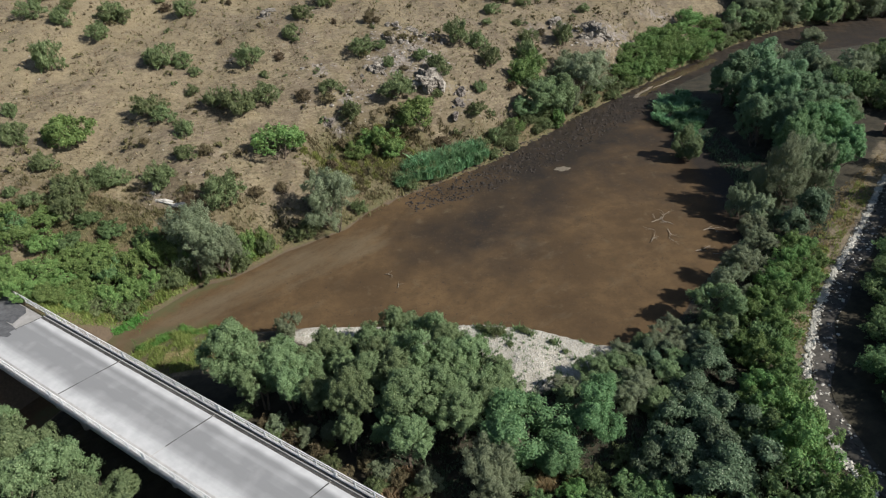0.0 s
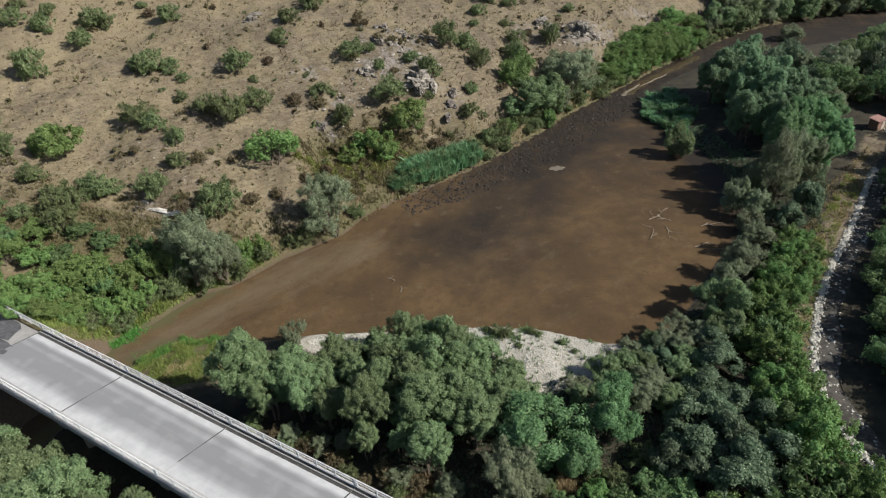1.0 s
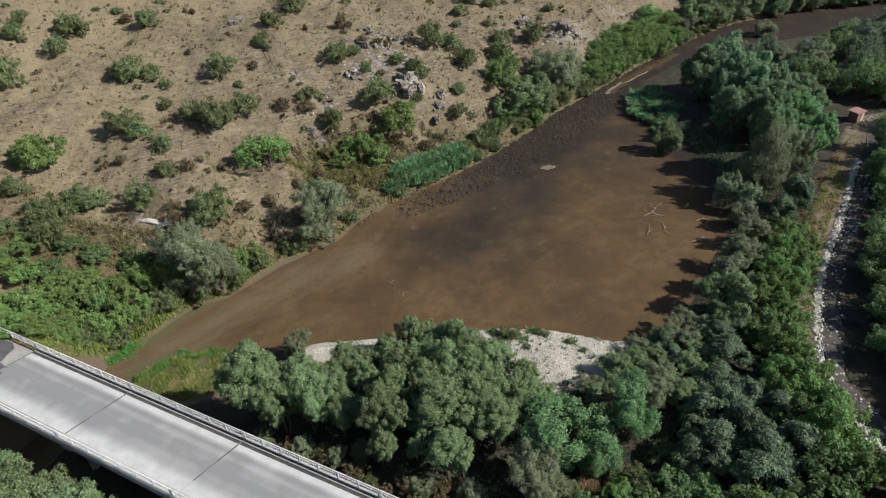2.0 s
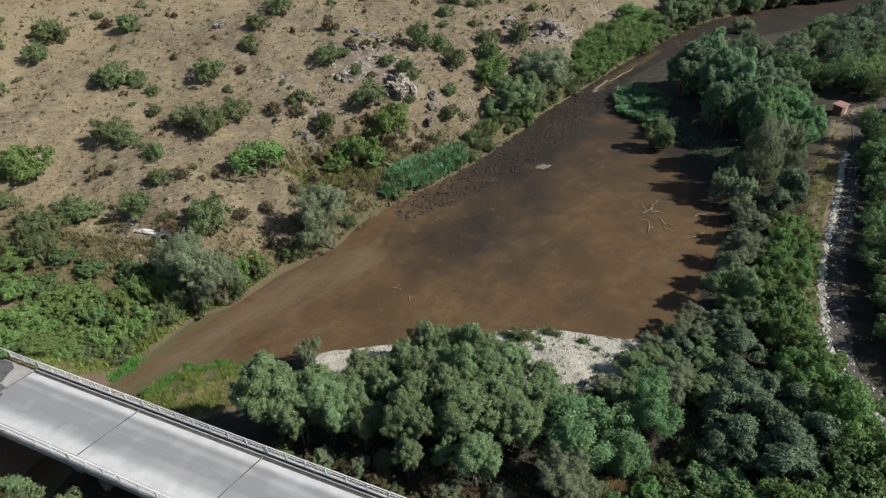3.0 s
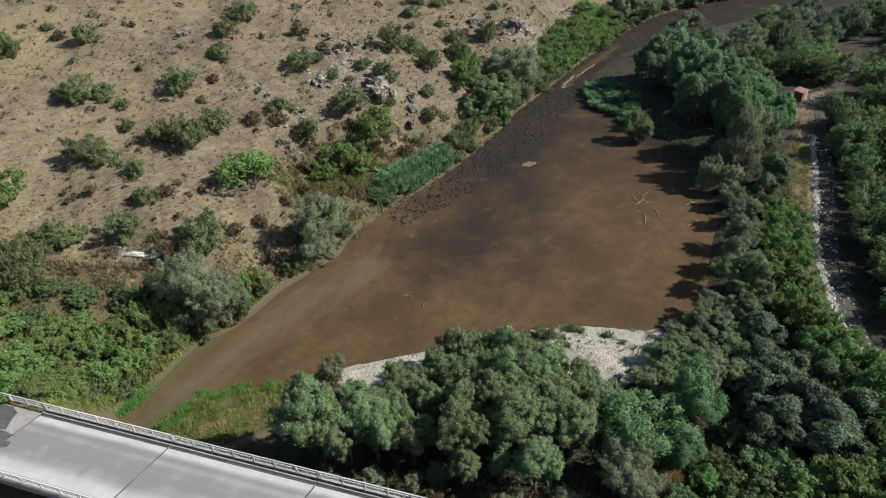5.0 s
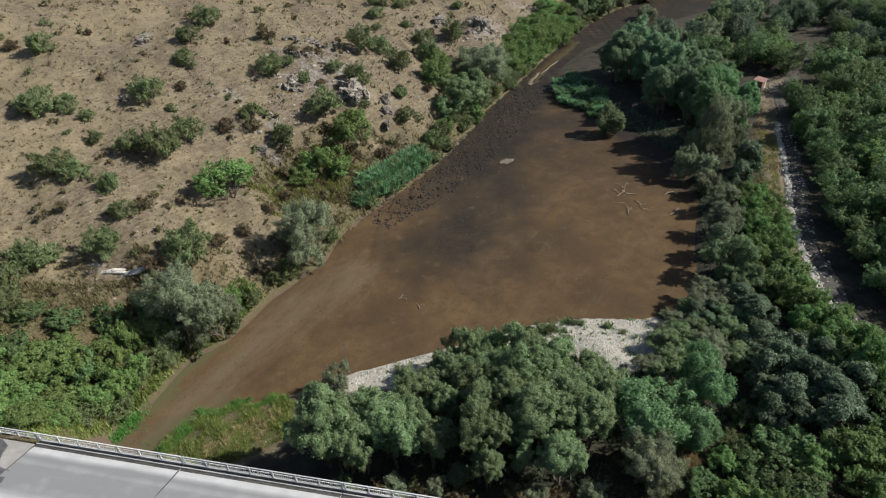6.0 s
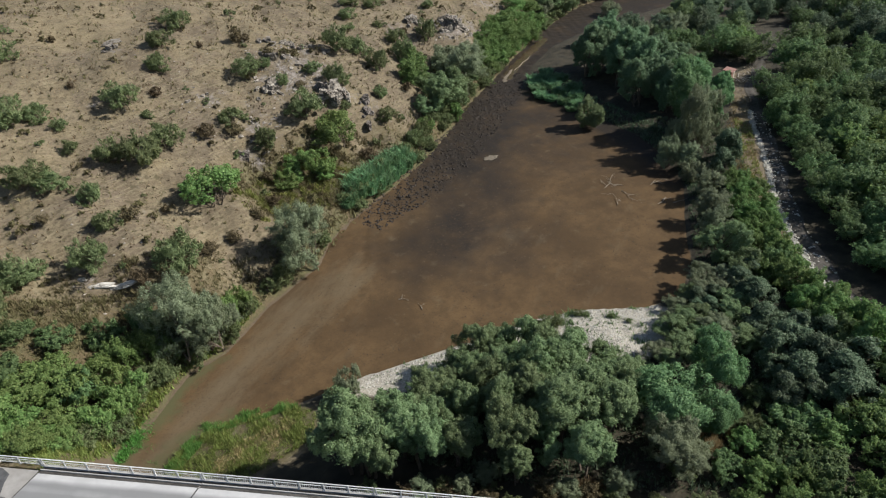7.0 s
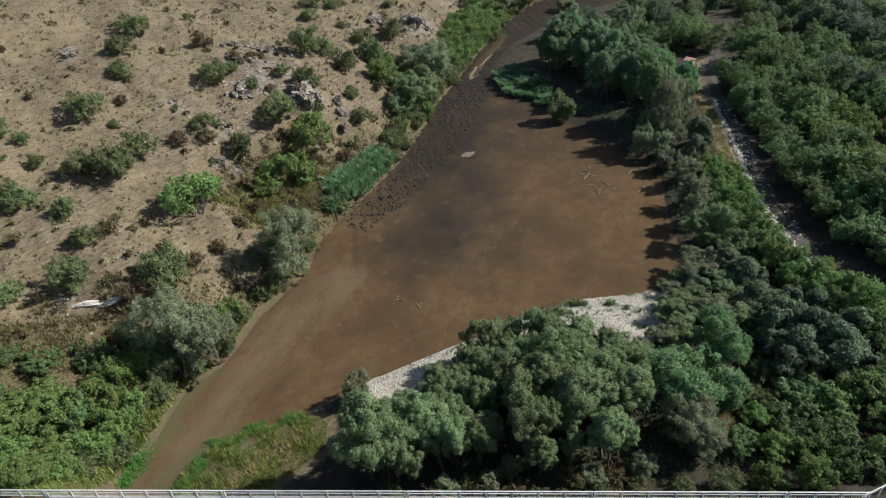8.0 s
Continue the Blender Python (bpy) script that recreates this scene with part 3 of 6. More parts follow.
def build_riverbed():
    xs, ys = np.arange(-82, 240, 0.7), np.arange(0, 222, 0.7)
    x, y = (g.ravel() for g in np.meshgrid(xs, ys))
    i = np.arange(len(xs) * len(ys)).reshape(len(ys), len(xs))
    quads = np.stack([i[:-1, :-1], i[:-1, 1:], i[1:, 1:], i[1:, :-1]], -1).reshape(-1, 4)
    dl, dr, wet, hill = sides(x, y)
    keep = (wet | (np.minimum(dl, dr) < 0.9))[quads].all(1)
    quads = quads[keep]
    used, quads = np.unique(quads, return_inverse=True)
    quads = quads.reshape(-1, 4)
    x, y, dl, dr = x[used], y[used], dl[used], dr[used]
    edge = np.minimum(dl, dr)
    rough = 0.13 * np.clip(1.2 - dl / 12, 0, 1) * (x > -15)
    z = 0.03 * waves(x, y, 9, 11) + (0.015 + rough) * waves(x, y, 1.7, 12) + 0.6 * rough * waves(x, y, 3.3, 13) - 0.05 + 0.10 * np.clip(1 - edge / 3, 0, 1)
    me = mesh_of("riverbed", np.stack([x, y, z], 1), quads, M_MUD, True)
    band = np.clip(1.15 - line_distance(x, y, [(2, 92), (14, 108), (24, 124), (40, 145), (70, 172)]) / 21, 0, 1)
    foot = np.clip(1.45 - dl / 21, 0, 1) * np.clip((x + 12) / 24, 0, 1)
    pale = np.clip(1 - line_distance(x, y, [(-48, 66), (-40, 75), (-30, 83), (-18, 90)]) / 8.0, 0, 1) * 0.75
    pale = np.maximum.reduce([pale, 1.3 * spot(x, y, 21.9, 116, 1.1), 0.5 * spot(x, y, 12, 88, 4), spot(x, y, 50, 157, 2.2), np.clip(1.3 - line_distance(x, y, [(50, 157), (58, 165), (72, 176)]) / 0.8, 0, 1)])
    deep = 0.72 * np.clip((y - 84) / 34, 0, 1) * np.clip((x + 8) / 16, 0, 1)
    algae = np.clip(1.1 - edge / 3.2, 0, 1) * np.clip((-34 - x) / 8, 0, 1)
    # The wet mask's last term, past x = 42, paints the willows' shade.
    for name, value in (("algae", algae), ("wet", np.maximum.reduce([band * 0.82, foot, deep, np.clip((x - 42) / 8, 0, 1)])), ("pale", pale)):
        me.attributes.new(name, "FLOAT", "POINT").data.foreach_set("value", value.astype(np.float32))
    return thing("riverbed", me, None, "drying brown muddy river bed with darker wet silt and bend shade put into its colour", "riverbed", "", "structure")


def build_track():
    """The rough track under the trees, draped on the ground, with a pale stony edge."""
    pts, out, edge = [Vector((*p, 0)) for p in TRACK], [], []
    line = []
    for a, b in zip(pts[:-1], pts[1:]):
        n = max(int((b - a).length / 0.8), 1)
        line += [a.lerp(b, k / n) for k in range(n)]
    for _ in range(6):
        line = [line[0]] + [(p + q + r) / 3 for p, q, r in zip(line[:-2], line[1:-1], line[2:])] + [line[-1]]
    across = np.linspace(-1.25, 1.25, 9)
    v = []
    for k, p in enumerate(line):
        way = (line[min(k + 1, len(line) - 1)] - line[max(k - 1, 0)]).normalized()
        side = Vector((-way.y, way.x, 0))
        for s in across:
            s2 = s + 0.35 * math.sin(k * 0.37 + s) * (abs(s) > 1.1)
            q = p + side * s2
            rut = -0.07 * (0.5 < abs(s) < 1.1) + 0.03
            v.append((q.x, q.y, float(height(q.x, q.y)) + 0.05 + rut))
    i = np.arange(len(v)).reshape(len(line), 9)
    quads = np.stack([i[:-1, :-1], i[:-1, 1:], i[1:, 1:], i[1:, :-1]], -1).reshape(-1, 4)
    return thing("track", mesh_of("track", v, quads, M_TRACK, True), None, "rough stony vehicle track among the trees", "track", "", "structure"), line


def ribbon(name, line, wide, lift, material, label, category, seed):
    """A strip of uneven width along a line of corners, lying on the river bed."""
    rng = random.Random(seed)
    pts = [Vector((*p, 0)) for p in line]
    path = []
    for a, b in zip(pts[:-1], pts[1:]):
        n = max(int((b - a).length / 0.3), 1)
        path += [a.lerp(b, k / n) for k in range(n)]
    for _ in range(5):
        path = [path[0]] + [(p + q + r) / 3 for p, q, r in zip(path[:-2], path[1:-1], path[2:])] + [path[-1]]
    v = []
    for k, p in enumerate(path):
        way = (path[min(k + 1, len(path) - 1)] - path[max(k - 1, 0)]).normalized()
        side = Vector((-way.y, way.x, 0))
        half = wide / 2 * min(1.0, 0.15 + k / 5, 0.15 + (len(path) - 1 - k) / 5)
        for j, s in enumerate((-1.0, -0.35, 0.35, 1.0)):
            q = p + side * (half * s * (1 + (rng.uniform(-0.3, 0.3) if j in (0, 3) else 0)) + 0.12 * math.sin(k * 0.3 + seed * 2.1))
            v.append((q.x, q.y, lift - (0.10 if j in (0, 3) else 0.0)))
    i = np.arange(len(v)).reshape(len(path), 4)
    quads = np.stack([i[:-1, :-1], i[:-1, 1:], i[1:, 1:], i[1:, :-1]], -1).reshape(-1, 4)
    return thing(name, mesh_of(name, v, quads, material, True), None, label, category, "", "structure")


build_ground()
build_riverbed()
ribbon("water", [(47.5, 155.0), (50.5, 158.5), (55.0, 163.5), (61.0, 168.5), (69.0, 175.5), (78.0, 183.0)], 3.0, 0.10, M_WATER, "shallow brown stream water over mud", "water", 1)
ribbon("silt_edge", [(46.4, 154.4), (48.2, 156.2), (50.6, 159.0), (54.0, 162.4)], 1.5, 0.12, M_SILT, "pale silt at the mouth of the shallow stream", "silt", 2)
ribbon("silt_edge", [(53.0, 160.3), (58.0, 164.6), (64.0, 169.4)], 0.35, 0.12, M_SILT, "pale silt along the shallow stream", "silt", 3)
ribbon("silt_patch", [(20.2, 115.6), (22.0, 116.1), (24.0, 116.3)], 2.2, 0.10, M_SILT, "pale dried silt patch on the mud", "silt", 4)
TRACK_LINE = build_track()[1]


# ---- bridge ----
def deck_point(u, n, z=0.0):
    return Vector((u * DECK_U[0] + n * DECK_N[0], u * DECK_U[1] + n * DECK_N[1], deck_z(u) + z))


def deck_block(bm, u0, u1, n0, n1, z0, z1, skew=0.0, bevel=0.02):
    """A block of the bridge between two stations, two sides and two levels over the roadway."""
    c = []
    for u in (u0, u1):
        for n in (n0, n1):
            for z in (z0, z1):
                c.append(bm.verts.new(deck_point(u + skew * (n - 20.6), n, z)))
    faces = [bm.faces.new([c[k] for k in f]) for f in ((0, 1, 3, 2), (4, 6, 7, 5), (0, 4, 5, 1), (2, 3, 7, 6), (0, 2, 6, 4), (1, 5, 7, 3))]
    bmesh.ops.recalc_face_normals(bm, faces=faces)
    if bevel:
        bmesh.ops.bevel(bm, geom=list({e for f in faces for e in f.edges}), offset=bevel, segments=1, affect="EDGES")
    return bm


SKEW = 0.21
JOINTS = [-81.7, -64.9, -48.1, -31.5, -14.8]
KERB_FAR, KERB_NEAR, RAIL_FAR, RAIL_NEAR = 24.0, 17.2, 24.78, 16.5


def rail_post():
    bm = bmesh.new()
    box(bm, (0.13, 0.09, 1.04), pose(0, 0, 0.52), 0.012)
    box(bm, (0.22, 0.2, 0.03), pose(0, 0, 0.015), 0.006)
    return bm


def build_bridge():
    bridge = thing("bridge", None, None, "pale concrete road bridge on piers over the river", "bridge")
    edges = [j - 0.7 for j in JOINTS] + [BRIDGE_END]
    for k, (a, b) in enumerate(zip(edges[:-1], edges[1:])):
        nu = 26
        us, ns = np.linspace(a + 0.03, b - 0.03, nu), np.linspace(KERB_NEAR, KERB_FAR, 29)
        v = [deck_point(u + SKEW * (n - 20.6), n, 0.07 * (1 - abs(n - 20.6) / 3.4)) for u in us for n in ns]
        i = np.arange(len(v)).reshape(nu, 29)
        q = np.stack([i[:-1, :-1], i[1:, :-1], i[1:, 1:], i[:-1, 1:]], -1).reshape(-1, 4)
        me = mesh_of("road_surface", [tuple(p) for p in v], q, M_DECK)
        n = np.tile(ns, nu)
        wheel = np.maximum.reduce([np.exp(-((n - c) / 0.55) ** 2) for c in (19.3, 20.4, 21.6, 22.7)]) * 0.22 + 0.82 * np.exp(-((n - 20.95) / 2.42) ** 10)
        for name, value in (("lane", wheel), ("across", n)):
            me.attributes.new(name, "FLOAT", "POINT").data.foreach_set("value", value.astype(np.float32))
        slab = part("deck_slab", deck_block(bmesh.new(), a + 0.03, b - 0.03, 16.2, 25.05, -0.5, -0.02, SKEW, 0.03), M_CONCRETE, bridge)
        part("road_surface", me, None, slab, "grey worn road surface")
        for n in (17.4, 19.5, 21.7, 23.8):
            part("beam", deck_block(bmesh.new(), a + 0.15, b - 0.15, n - 0.22, n + 0.22, -1.45, -0.5, SKEW), M_CONCRETE, bridge)
        for n0, n1, top, material, name in ((KERB_FAR, 24.30, 0.03, M_GUTTER, "gutter"), (24.30, 24.41, 0.17, M_KERB, "kerb"), (24.41, 24.68, 0.02, M_GUTTER, "gutter"),
                                            (24.68, 24.95, 0.14, M_KERB, "kerb"), (16.25, 16.75, 0.12, M_KERB, "kerb"), (16.75, 16.95, 0.02, M_GUTTER, "gutter"), (16.95, KERB_NEAR, 0.06, M_KERB, "kerb")):
            part(name, deck_block(bmesh.new(), a + 0.05, b - 0.05, n0 + 0.003, n1 - 0.003, -0.015, top, SKEW, 0.012), material, bridge, "dark gutter strip along the kerb" if name == "gutter" else "raised concrete kerb")
    for k, j in enumerate(JOINTS):
        j -= 0.7
        part("expansion_joint", deck_block(bmesh.new(), j - 0.05, j + 0.05, KERB_NEAR + (1.5 if k == 2 else 0.05), KERB_FAR - 0.05, -0.1, 0.055 if k else 0.04, SKEW, 0),
             M_GUTTER if k in (0, 2) else M_JOINT, bridge, "open joint across the road")
        if k:
            foot = deck_point(j, 20.6)
            ground = min(float(height(foot.x, foot.y)), 0.0) - 1.0
            top = foot.z - 1.45
            for s in (-1, 1):
                bm = bmesh.new()
                bmesh.ops.create_cone(bm, cap_ends=True, segments=20, radius1=0.55, radius2=0.55, depth=top - 0.6 - ground,
                                      matrix=Matrix.Translation(deck_point(j + SKEW * 2.3 * s, 20.6 + 2.3 * s).xy.to_3d() + Vector((0, 0, (top - 0.6 + ground) / 2))))
                part("pier", bm, M_CONCRETE, bridge)
            part("pier_cap", deck_block(bmesh.new(), j - 0.6, j + 0.6, 16.6, 24.6, -2.05, -1.45, SKEW, 0.05), M_CONCRETE, bridge)
    for u in (BRIDGE_START + 0.2, BRIDGE_END - 0.2):
        part("abutment", deck_block(bmesh.new(), u - 0.9, u + 0.9, 16.0, 25.2, -9.5, -0.52, SKEW, 0.05), M_CONCRETE, bridge)
    return bridge


BRIDGE = build_bridge()


def build_railing(n, group):
    """White steel railing: posts, a round top rail, a lower rail and upright bars, span by span."""
    stops = [JOINTS[0] - 9.6] + JOINTS + [BRIDGE_END + 1.2]
    skew = SKEW * (n - 20.6)
    post, bar = rail_post(), box(bmesh.new(), (0.024, 0.024, 0.56), pose(0, 0, 0.40))
    post_mesh, bar_mesh = bpy.data.meshes.new("post"), bpy.data.meshes.new("bar")
    post.to_mesh(post_mesh), bar.to_mesh(bar_mesh)
    post_mesh.materials.append(M_RAIL), bar_mesh.materials.append(M_RAIL)
    for a, b in zip(stops[:-1], stops[1:]):
        a, b = a - 0.7 + skew, b - 0.7 + skew
        railing = thing("railing", None, None, "white painted steel bridge railing with upright bars", "railing", group)
        steps = max(round((b - a) / 2.42), 1)
        along = math.degrees(math.atan2(DECK_U[1], DECK_U[0]))
        for k in range(steps + 1):
            u = a + 0.12 + (b - a - 0.24) * k / steps
            ob = part("post", post_mesh, None, railing)
            ob.matrix_basis = Matrix.Translation(deck_point(u, n, 0.2)) @ pose(0, 0, 0, 0, 0, along)
        top = bmesh.new()
        deck_block(top, a + 0.03, b - 0.03, n - 0.05, n + 0.05, 1.16, 1.24, 0, 0.02)
        part("top_rail", top, M_RAIL, railing)
        for z in (0.86, 0.34):
            v, f = tubes([[(deck_point(a + 0.04, n, z), 0.032), (deck_point((a + b) / 2, n, z), 0.032), (deck_point(b - 0.04, n, z), 0.032)]], 6)
            part("rail", mesh_of("rail", v, f, M_RAIL, True), None, railing)
        count = int((b - a) / 0.2)
        for k in range(count):
            if abs(((k + 0.5) / count * steps) % 1.0 - 0.5) < 0.46:
                ob = part("bar", bar_mesh, None, railing)
                ob.matrix_basis = Matrix.Translation(deck_point(a + (b - a) * (k + 0.5) / count, n, 0.2)) @ pose(0, 0, 0, 0, 0, along)


build_railing(RAIL_FAR, "railings of the bridge")
build_railing(RAIL_NEAR, "railings of the bridge")


def build_road():
    """The road beyond the abutments, and the dark patch of newer asphalt before the bridge."""
    for a, b, name in ((-190.0, JOINTS[0] - 0.78, "road"), (BRIDGE_END, 60.0, "road")):
        us, ns = np.arange(a, b + 0.5, 1.0), np.linspace(16.9, 24.3, 9)
        us[-1] = b
        v = [tuple(deck_point(u + SKEW * (n - 20.6) * (1 if u == us[-1] or u == us[0] else 1), n, 0.05 * (1 - abs(n - 20.6) / 3.7)) if -140 < u else (*deck_point(u, n).xy, deck_z(-140))) for u in us for n in ns]
        i = np.arange(len(v)).reshape(len(us), 9)
        thing(name, mesh_of(name, v, np.stack([i[:-1, :-1], i[1:, :-1], i[1:, 1:], i[:-1, 1:]], -1).reshape(-1, 4), M_ROAD), None, "pale worn asphalt road leading to the bridge", "road", "", "structure")
    rng = random.Random(8)
    bm = bmesh.new()
    for ring in ([(-130, 23.9), (-85.6, 24.2), (-84.4, 23.6), (-84.2, 22.6), (-83.7, 21.4), (-86.5, 21.0), (-130, 20.8)], [(-130, 20.6), (-86, 21.2), (-83.4, 21.2), (-81.9, 21.0), (-81.6, 19.6), (-84, 18.7), (-130, 18.4)]):
        low = [bm.verts.new(deck_point(u, n, 0.065 - 0.012 * abs(n - 20.6) / 3.4)) for u, n in ring]
        face = bm.faces.new(low)
    bmesh.ops.recalc_face_normals(bm, faces=bm.faces[:])
    thing("asphalt_patch", bm, M_ASPHALT, "dark newer asphalt patch on the road", "road patch", "", "structure")


build_road()

# ---- trees and shrubs: one model of each kind in a few shapes, then set out ----
PICK = random.Random(21)
WILLOW = models("willow_tree", (1, 2, 3, 4), L_WILLOW, "grey-green willow with a rounded leafy crown", "tree", 4.0, 0.6, 8.0, 230, 27000, 0.27, 0.062, droop=0.5, thick=0.2, stems=2, clump_size=0.155, hang=1.05, plume=0.7)
GREY = models("grey_willow", (11, 12, 13), L_GREY, "silvery grey-green willow shrub with fine leaves", "willow", 4.0, 0.3, 7.0, 260, 34000, 0.25, 0.038, droop=0.1, thick=0.13, stems=3, fill=0.5, clump_size=0.15, hang=1.1, plume=0.9)
FRESH = models("green_willow", (21, 22), L_FRESH, "fresh green tree with a dense rounded crown", "tree", 4.0, 0.5, 8.0, 230, 27000, 0.25, 0.062, droop=0.5, thick=0.2, lumpy=0.2, clump_size=0.155, hang=1.0, plume=0.55)
DARK = models("broadleaf_tree", (31, 32), L_DARK, "dark green broad-leaved tree with glossy leaves", "tree", 4.0, 0.2, 7.0, 120, 16000, 0.30, 0.10, droop=0.2, thick=0.18, lumpy=0.3, hang=1.0, plume=0.4)
TALL = models("willow_tree", (5, 6, 7), L_WILLOW, "tall grey-green willow with a rounded leafy crown", "tree", 4.0, 3.9, 12.0, 260, 32000, 0.27, 0.062, droop=0.5, thick=0.24, stems=2, clump_size=0.145, hang=1.0, plume=0.7)
BEND = models("willow_tree", (8, 9, 10), L_BEND, "tall grey-green willow leafy down to the ground", "tree", 4.0, 0.6, 12.0, 300, 34000, 0.29, 0.07, droop=0.5, thick=0.24, stems=2, clump_size=0.145, hang=0.9, plume=0.7)
BEND_GREEN = models("green_willow", (25, 26), L_FRESH, "tall fresh green tree leafy down to the ground", "tree", 4.0, 0.6, 12.0, 300, 34000, 0.28, 0.07, droop=0.5, thick=0.24, lumpy=0.25, clump_size=0.145, hang=0.9, plume=0.6)
TALL_GREEN = models("green_willow", (23, 24), L_FRESH, "tall fresh green tree with a dense rounded crown", "tree", 4.0, 4.2, 12.0, 240, 30000, 0.25, 0.062, droop=0.5, thick=0.24, lumpy=0.25, clump_size=0.145, hang=1.0, plume=0.6)
YELLOW = models("yellow_green_shrub", (41, 42, 43), L_YELLOW, "yellow-green leafy shrub in full sun", "shrub", 3.0, 0.1, 4.5, 150, 7600, 0.27, 0.085, droop=0.2, thick=0.09, stems=3, lumpy=0.35)
GREEN = models("green_shrub", (81, 82, 83), L_STREAM, "fresh green leafy shrub in full sun", "shrub", 3.0, 0.1, 4.5, 170, 9000, 0.25, 0.08, droop=0.2, thick=0.09, stems=3, lumpy=0.35)
SHRUB = models("thicket_shrub", (44, 45, 46), L_WOOD, "dull green leafy shrub in the thicket", "shrub", 3.0, 0.1, 4.5, 100, 6000, 0.34, 0.11, droop=0.2, thick=0.09, stems=3, lumpy=0.38, fill=0.5)
REEDS = reed_models((47, 48, 49), 1.6, 2.2)
BUSH = models("hill_bush", (51, 52, 53, 54, 55), L_BUSH, "low dull green bush on the dry slope", "bush", 2.0, -0.15, 2.4, 110, 2900, 0.36, 0.055, droop=-0.9, thick=0.05, stems=4, lumpy=0.5, fill=0.6, clump_size=0.2, group="bushes on the dry hillside", parts=("stem", "foliage"))
BROWN = models("withered_bush", (56, 57), L_BROWN, "brown withered bush on the dry slope", "bush", 2.0, -0.15, 2.4, 90, 2200, 0.36, 0.05, droop=-0.9, thick=0.05, stems=4, lumpy=0.5, fill=0.6, clump_size=0.2, group="bushes on the dry hillside", parts=("stem", "foliage"))
FAR = models("woodland_tree", (61, 62, 63), L_WOOD, "green woodland tree beyond the track", "tree", 4.5, 0.1, 9.0, 220, 8000, 0.36, 0.125, droop=0.2, thick=0.2, lumpy=0.32)
FARY = models("woodland_shrub", (64, 65), L_YELLOW, "sunlit green woodland tree beyond the track", "tree", 4.5, 0.1, 8.0, 220, 8000, 0.36, 0.125, droop=0.2, thick=0.18, lumpy=0.35, clump_size=0.14)
FARD = models("woodland_tree", (68, 69), L_DARK, "dark green woodland tree beyond the bend", "tree", 4.5, 0.1, 9.0, 220, 8000, 0.36, 0.115, droop=0.2, thick=0.2, lumpy=0.32)
FARG = models("streamside_shrub", (66, 67), L_STREAM, "fresh green shrubbery along the stream", "shrub", 4.0, 0.1, 7.0, 260, 13000, 0.30, 0.085, droop=0.3, thick=0.15, lumpy=0.3, stems=2)


def set_out(kinds, rows, **more):
    """Plants in rows of place, radius and top; slender ones take the tall models of their kind."""
    for x, y, radius, top in rows:
        slender = (top - float(height(x, y))) / radius > 2.35
        plant(PICK.choice(TALL if slender and kinds is WILLOW else TALL_GREEN if slender and kinds is FRESH else kinds), x, y, radius, top, **more)


# the thicket between the bridge and the gravel bar
set_out(WILLOW, [(-27.9, 53.6, 3.7, 12.8), (-22.6, 54.2, 3.3, 10.0), (-21.0, 51.4, 2.8, 9.8), (-16.8, 57.8, 3.0, 8.4), (-15.8, 52.2, 3.4, 9.2), (-12.6, 47.8, 3.0, 10.9), (-13.4, 45.4, 1.8, 7.0), (-10.2, 61.0, 3.5, 8.3),
                 (-11.0, 55.4, 3.3, 9.0), (-6.0, 54.2, 3.9, 10.0), (-6.4, 47.6, 3.7, 10.6), (-6.3, 43.0, 2.7, 8.4), (-1.4, 51.4, 3.9, 9.2), (-0.6, 56.2, 3.3, 8.4), (-4.8, 59.4, 3.5, 9.2), (-7.4, 61.4, 2.6, 7.4), (-2.4, 57.8, 2.6, 8.4), (-3.4, 48.6, 2.6, 10.2), (-9.6, 45.6, 1.9, 7.6), (-11.4, 51.6, 2.4, 9.8), (-17.6, 50.0, 2.2, 8.4), (-24.8, 51.6, 2.4, 9.2), (1.4, 47.8, 2.6, 8.8), (-18.0, 54.8, 2.2, 8.4), (-12.4, 58.4, 2.2, 8.2), (-1.4, 46.0, 3.2, 9.2), (-25.0, 57.8, 2.4, 6.8), (3.4, 50.6, 3.2, 7.6), (-13.4, 60.4, 2.4, 6.2), (-14.4, 55.0, 2.8, 8.2), (-19.4, 54.6, 2.6, 8.0), (-18.2, 60.6, 1.7, 4.2), (-8.4, 51.4, 3.0, 9.8), (-9.2, 57.8, 3.0, 8.8), (3.0, 54.6, 2.6, 5.8), (-2.4, 54.6, 3.0, 8.4), (-26.0, 53.0, 2.8, 9.6)])
set_out(FRESH, [(6.2, 43.8, 5.4, 9.2), (14.3, 46.6, 3.4, 8.5), (9.0, 41.2, 2.6, 6.4)])
set_out(GREY, [(-24.6, 66.0, 1.9, 4.8), (11.5, 53.0, 1.8, 3.0), (-4.5, 39.6, 1.6, 4.0), (-18.6, 46.4, 1.5, 3.6), (-22.4, 48.4, 1.6, 3.8), (-15.6, 46.8, 1.4, 3.6), (-9.8, 41.4, 1.6, 3.8), (1.9, 40.0, 3.5, 7.3), (20.4, 52.6, 2.5, 3.7), (18.6, 49.8, 2.2, 4.2), (17.8, 57.4, 1.7, 2.6), (20.4, 59.6, 1.8, 2.8)])
set_out(DARK + WILLOW, [(15.8, 54.6, 2.6, 3.8), (18.6, 54.6, 2.6, 3.6), (20.6, 55.4, 2.4, 3.6), (24.4, 58.6, 2.4, 4.0), (22.6, 57.0, 2.2, 3.8), (12.8, 51.6, 2.0, 3.6), (23.4, 60.6, 1.8, 3.0), (25.6, 55.2, 2.6, 4.6), (22.0, 49.6, 2.4, 4.2)], label="dense leafy green shrub beside the gravel")
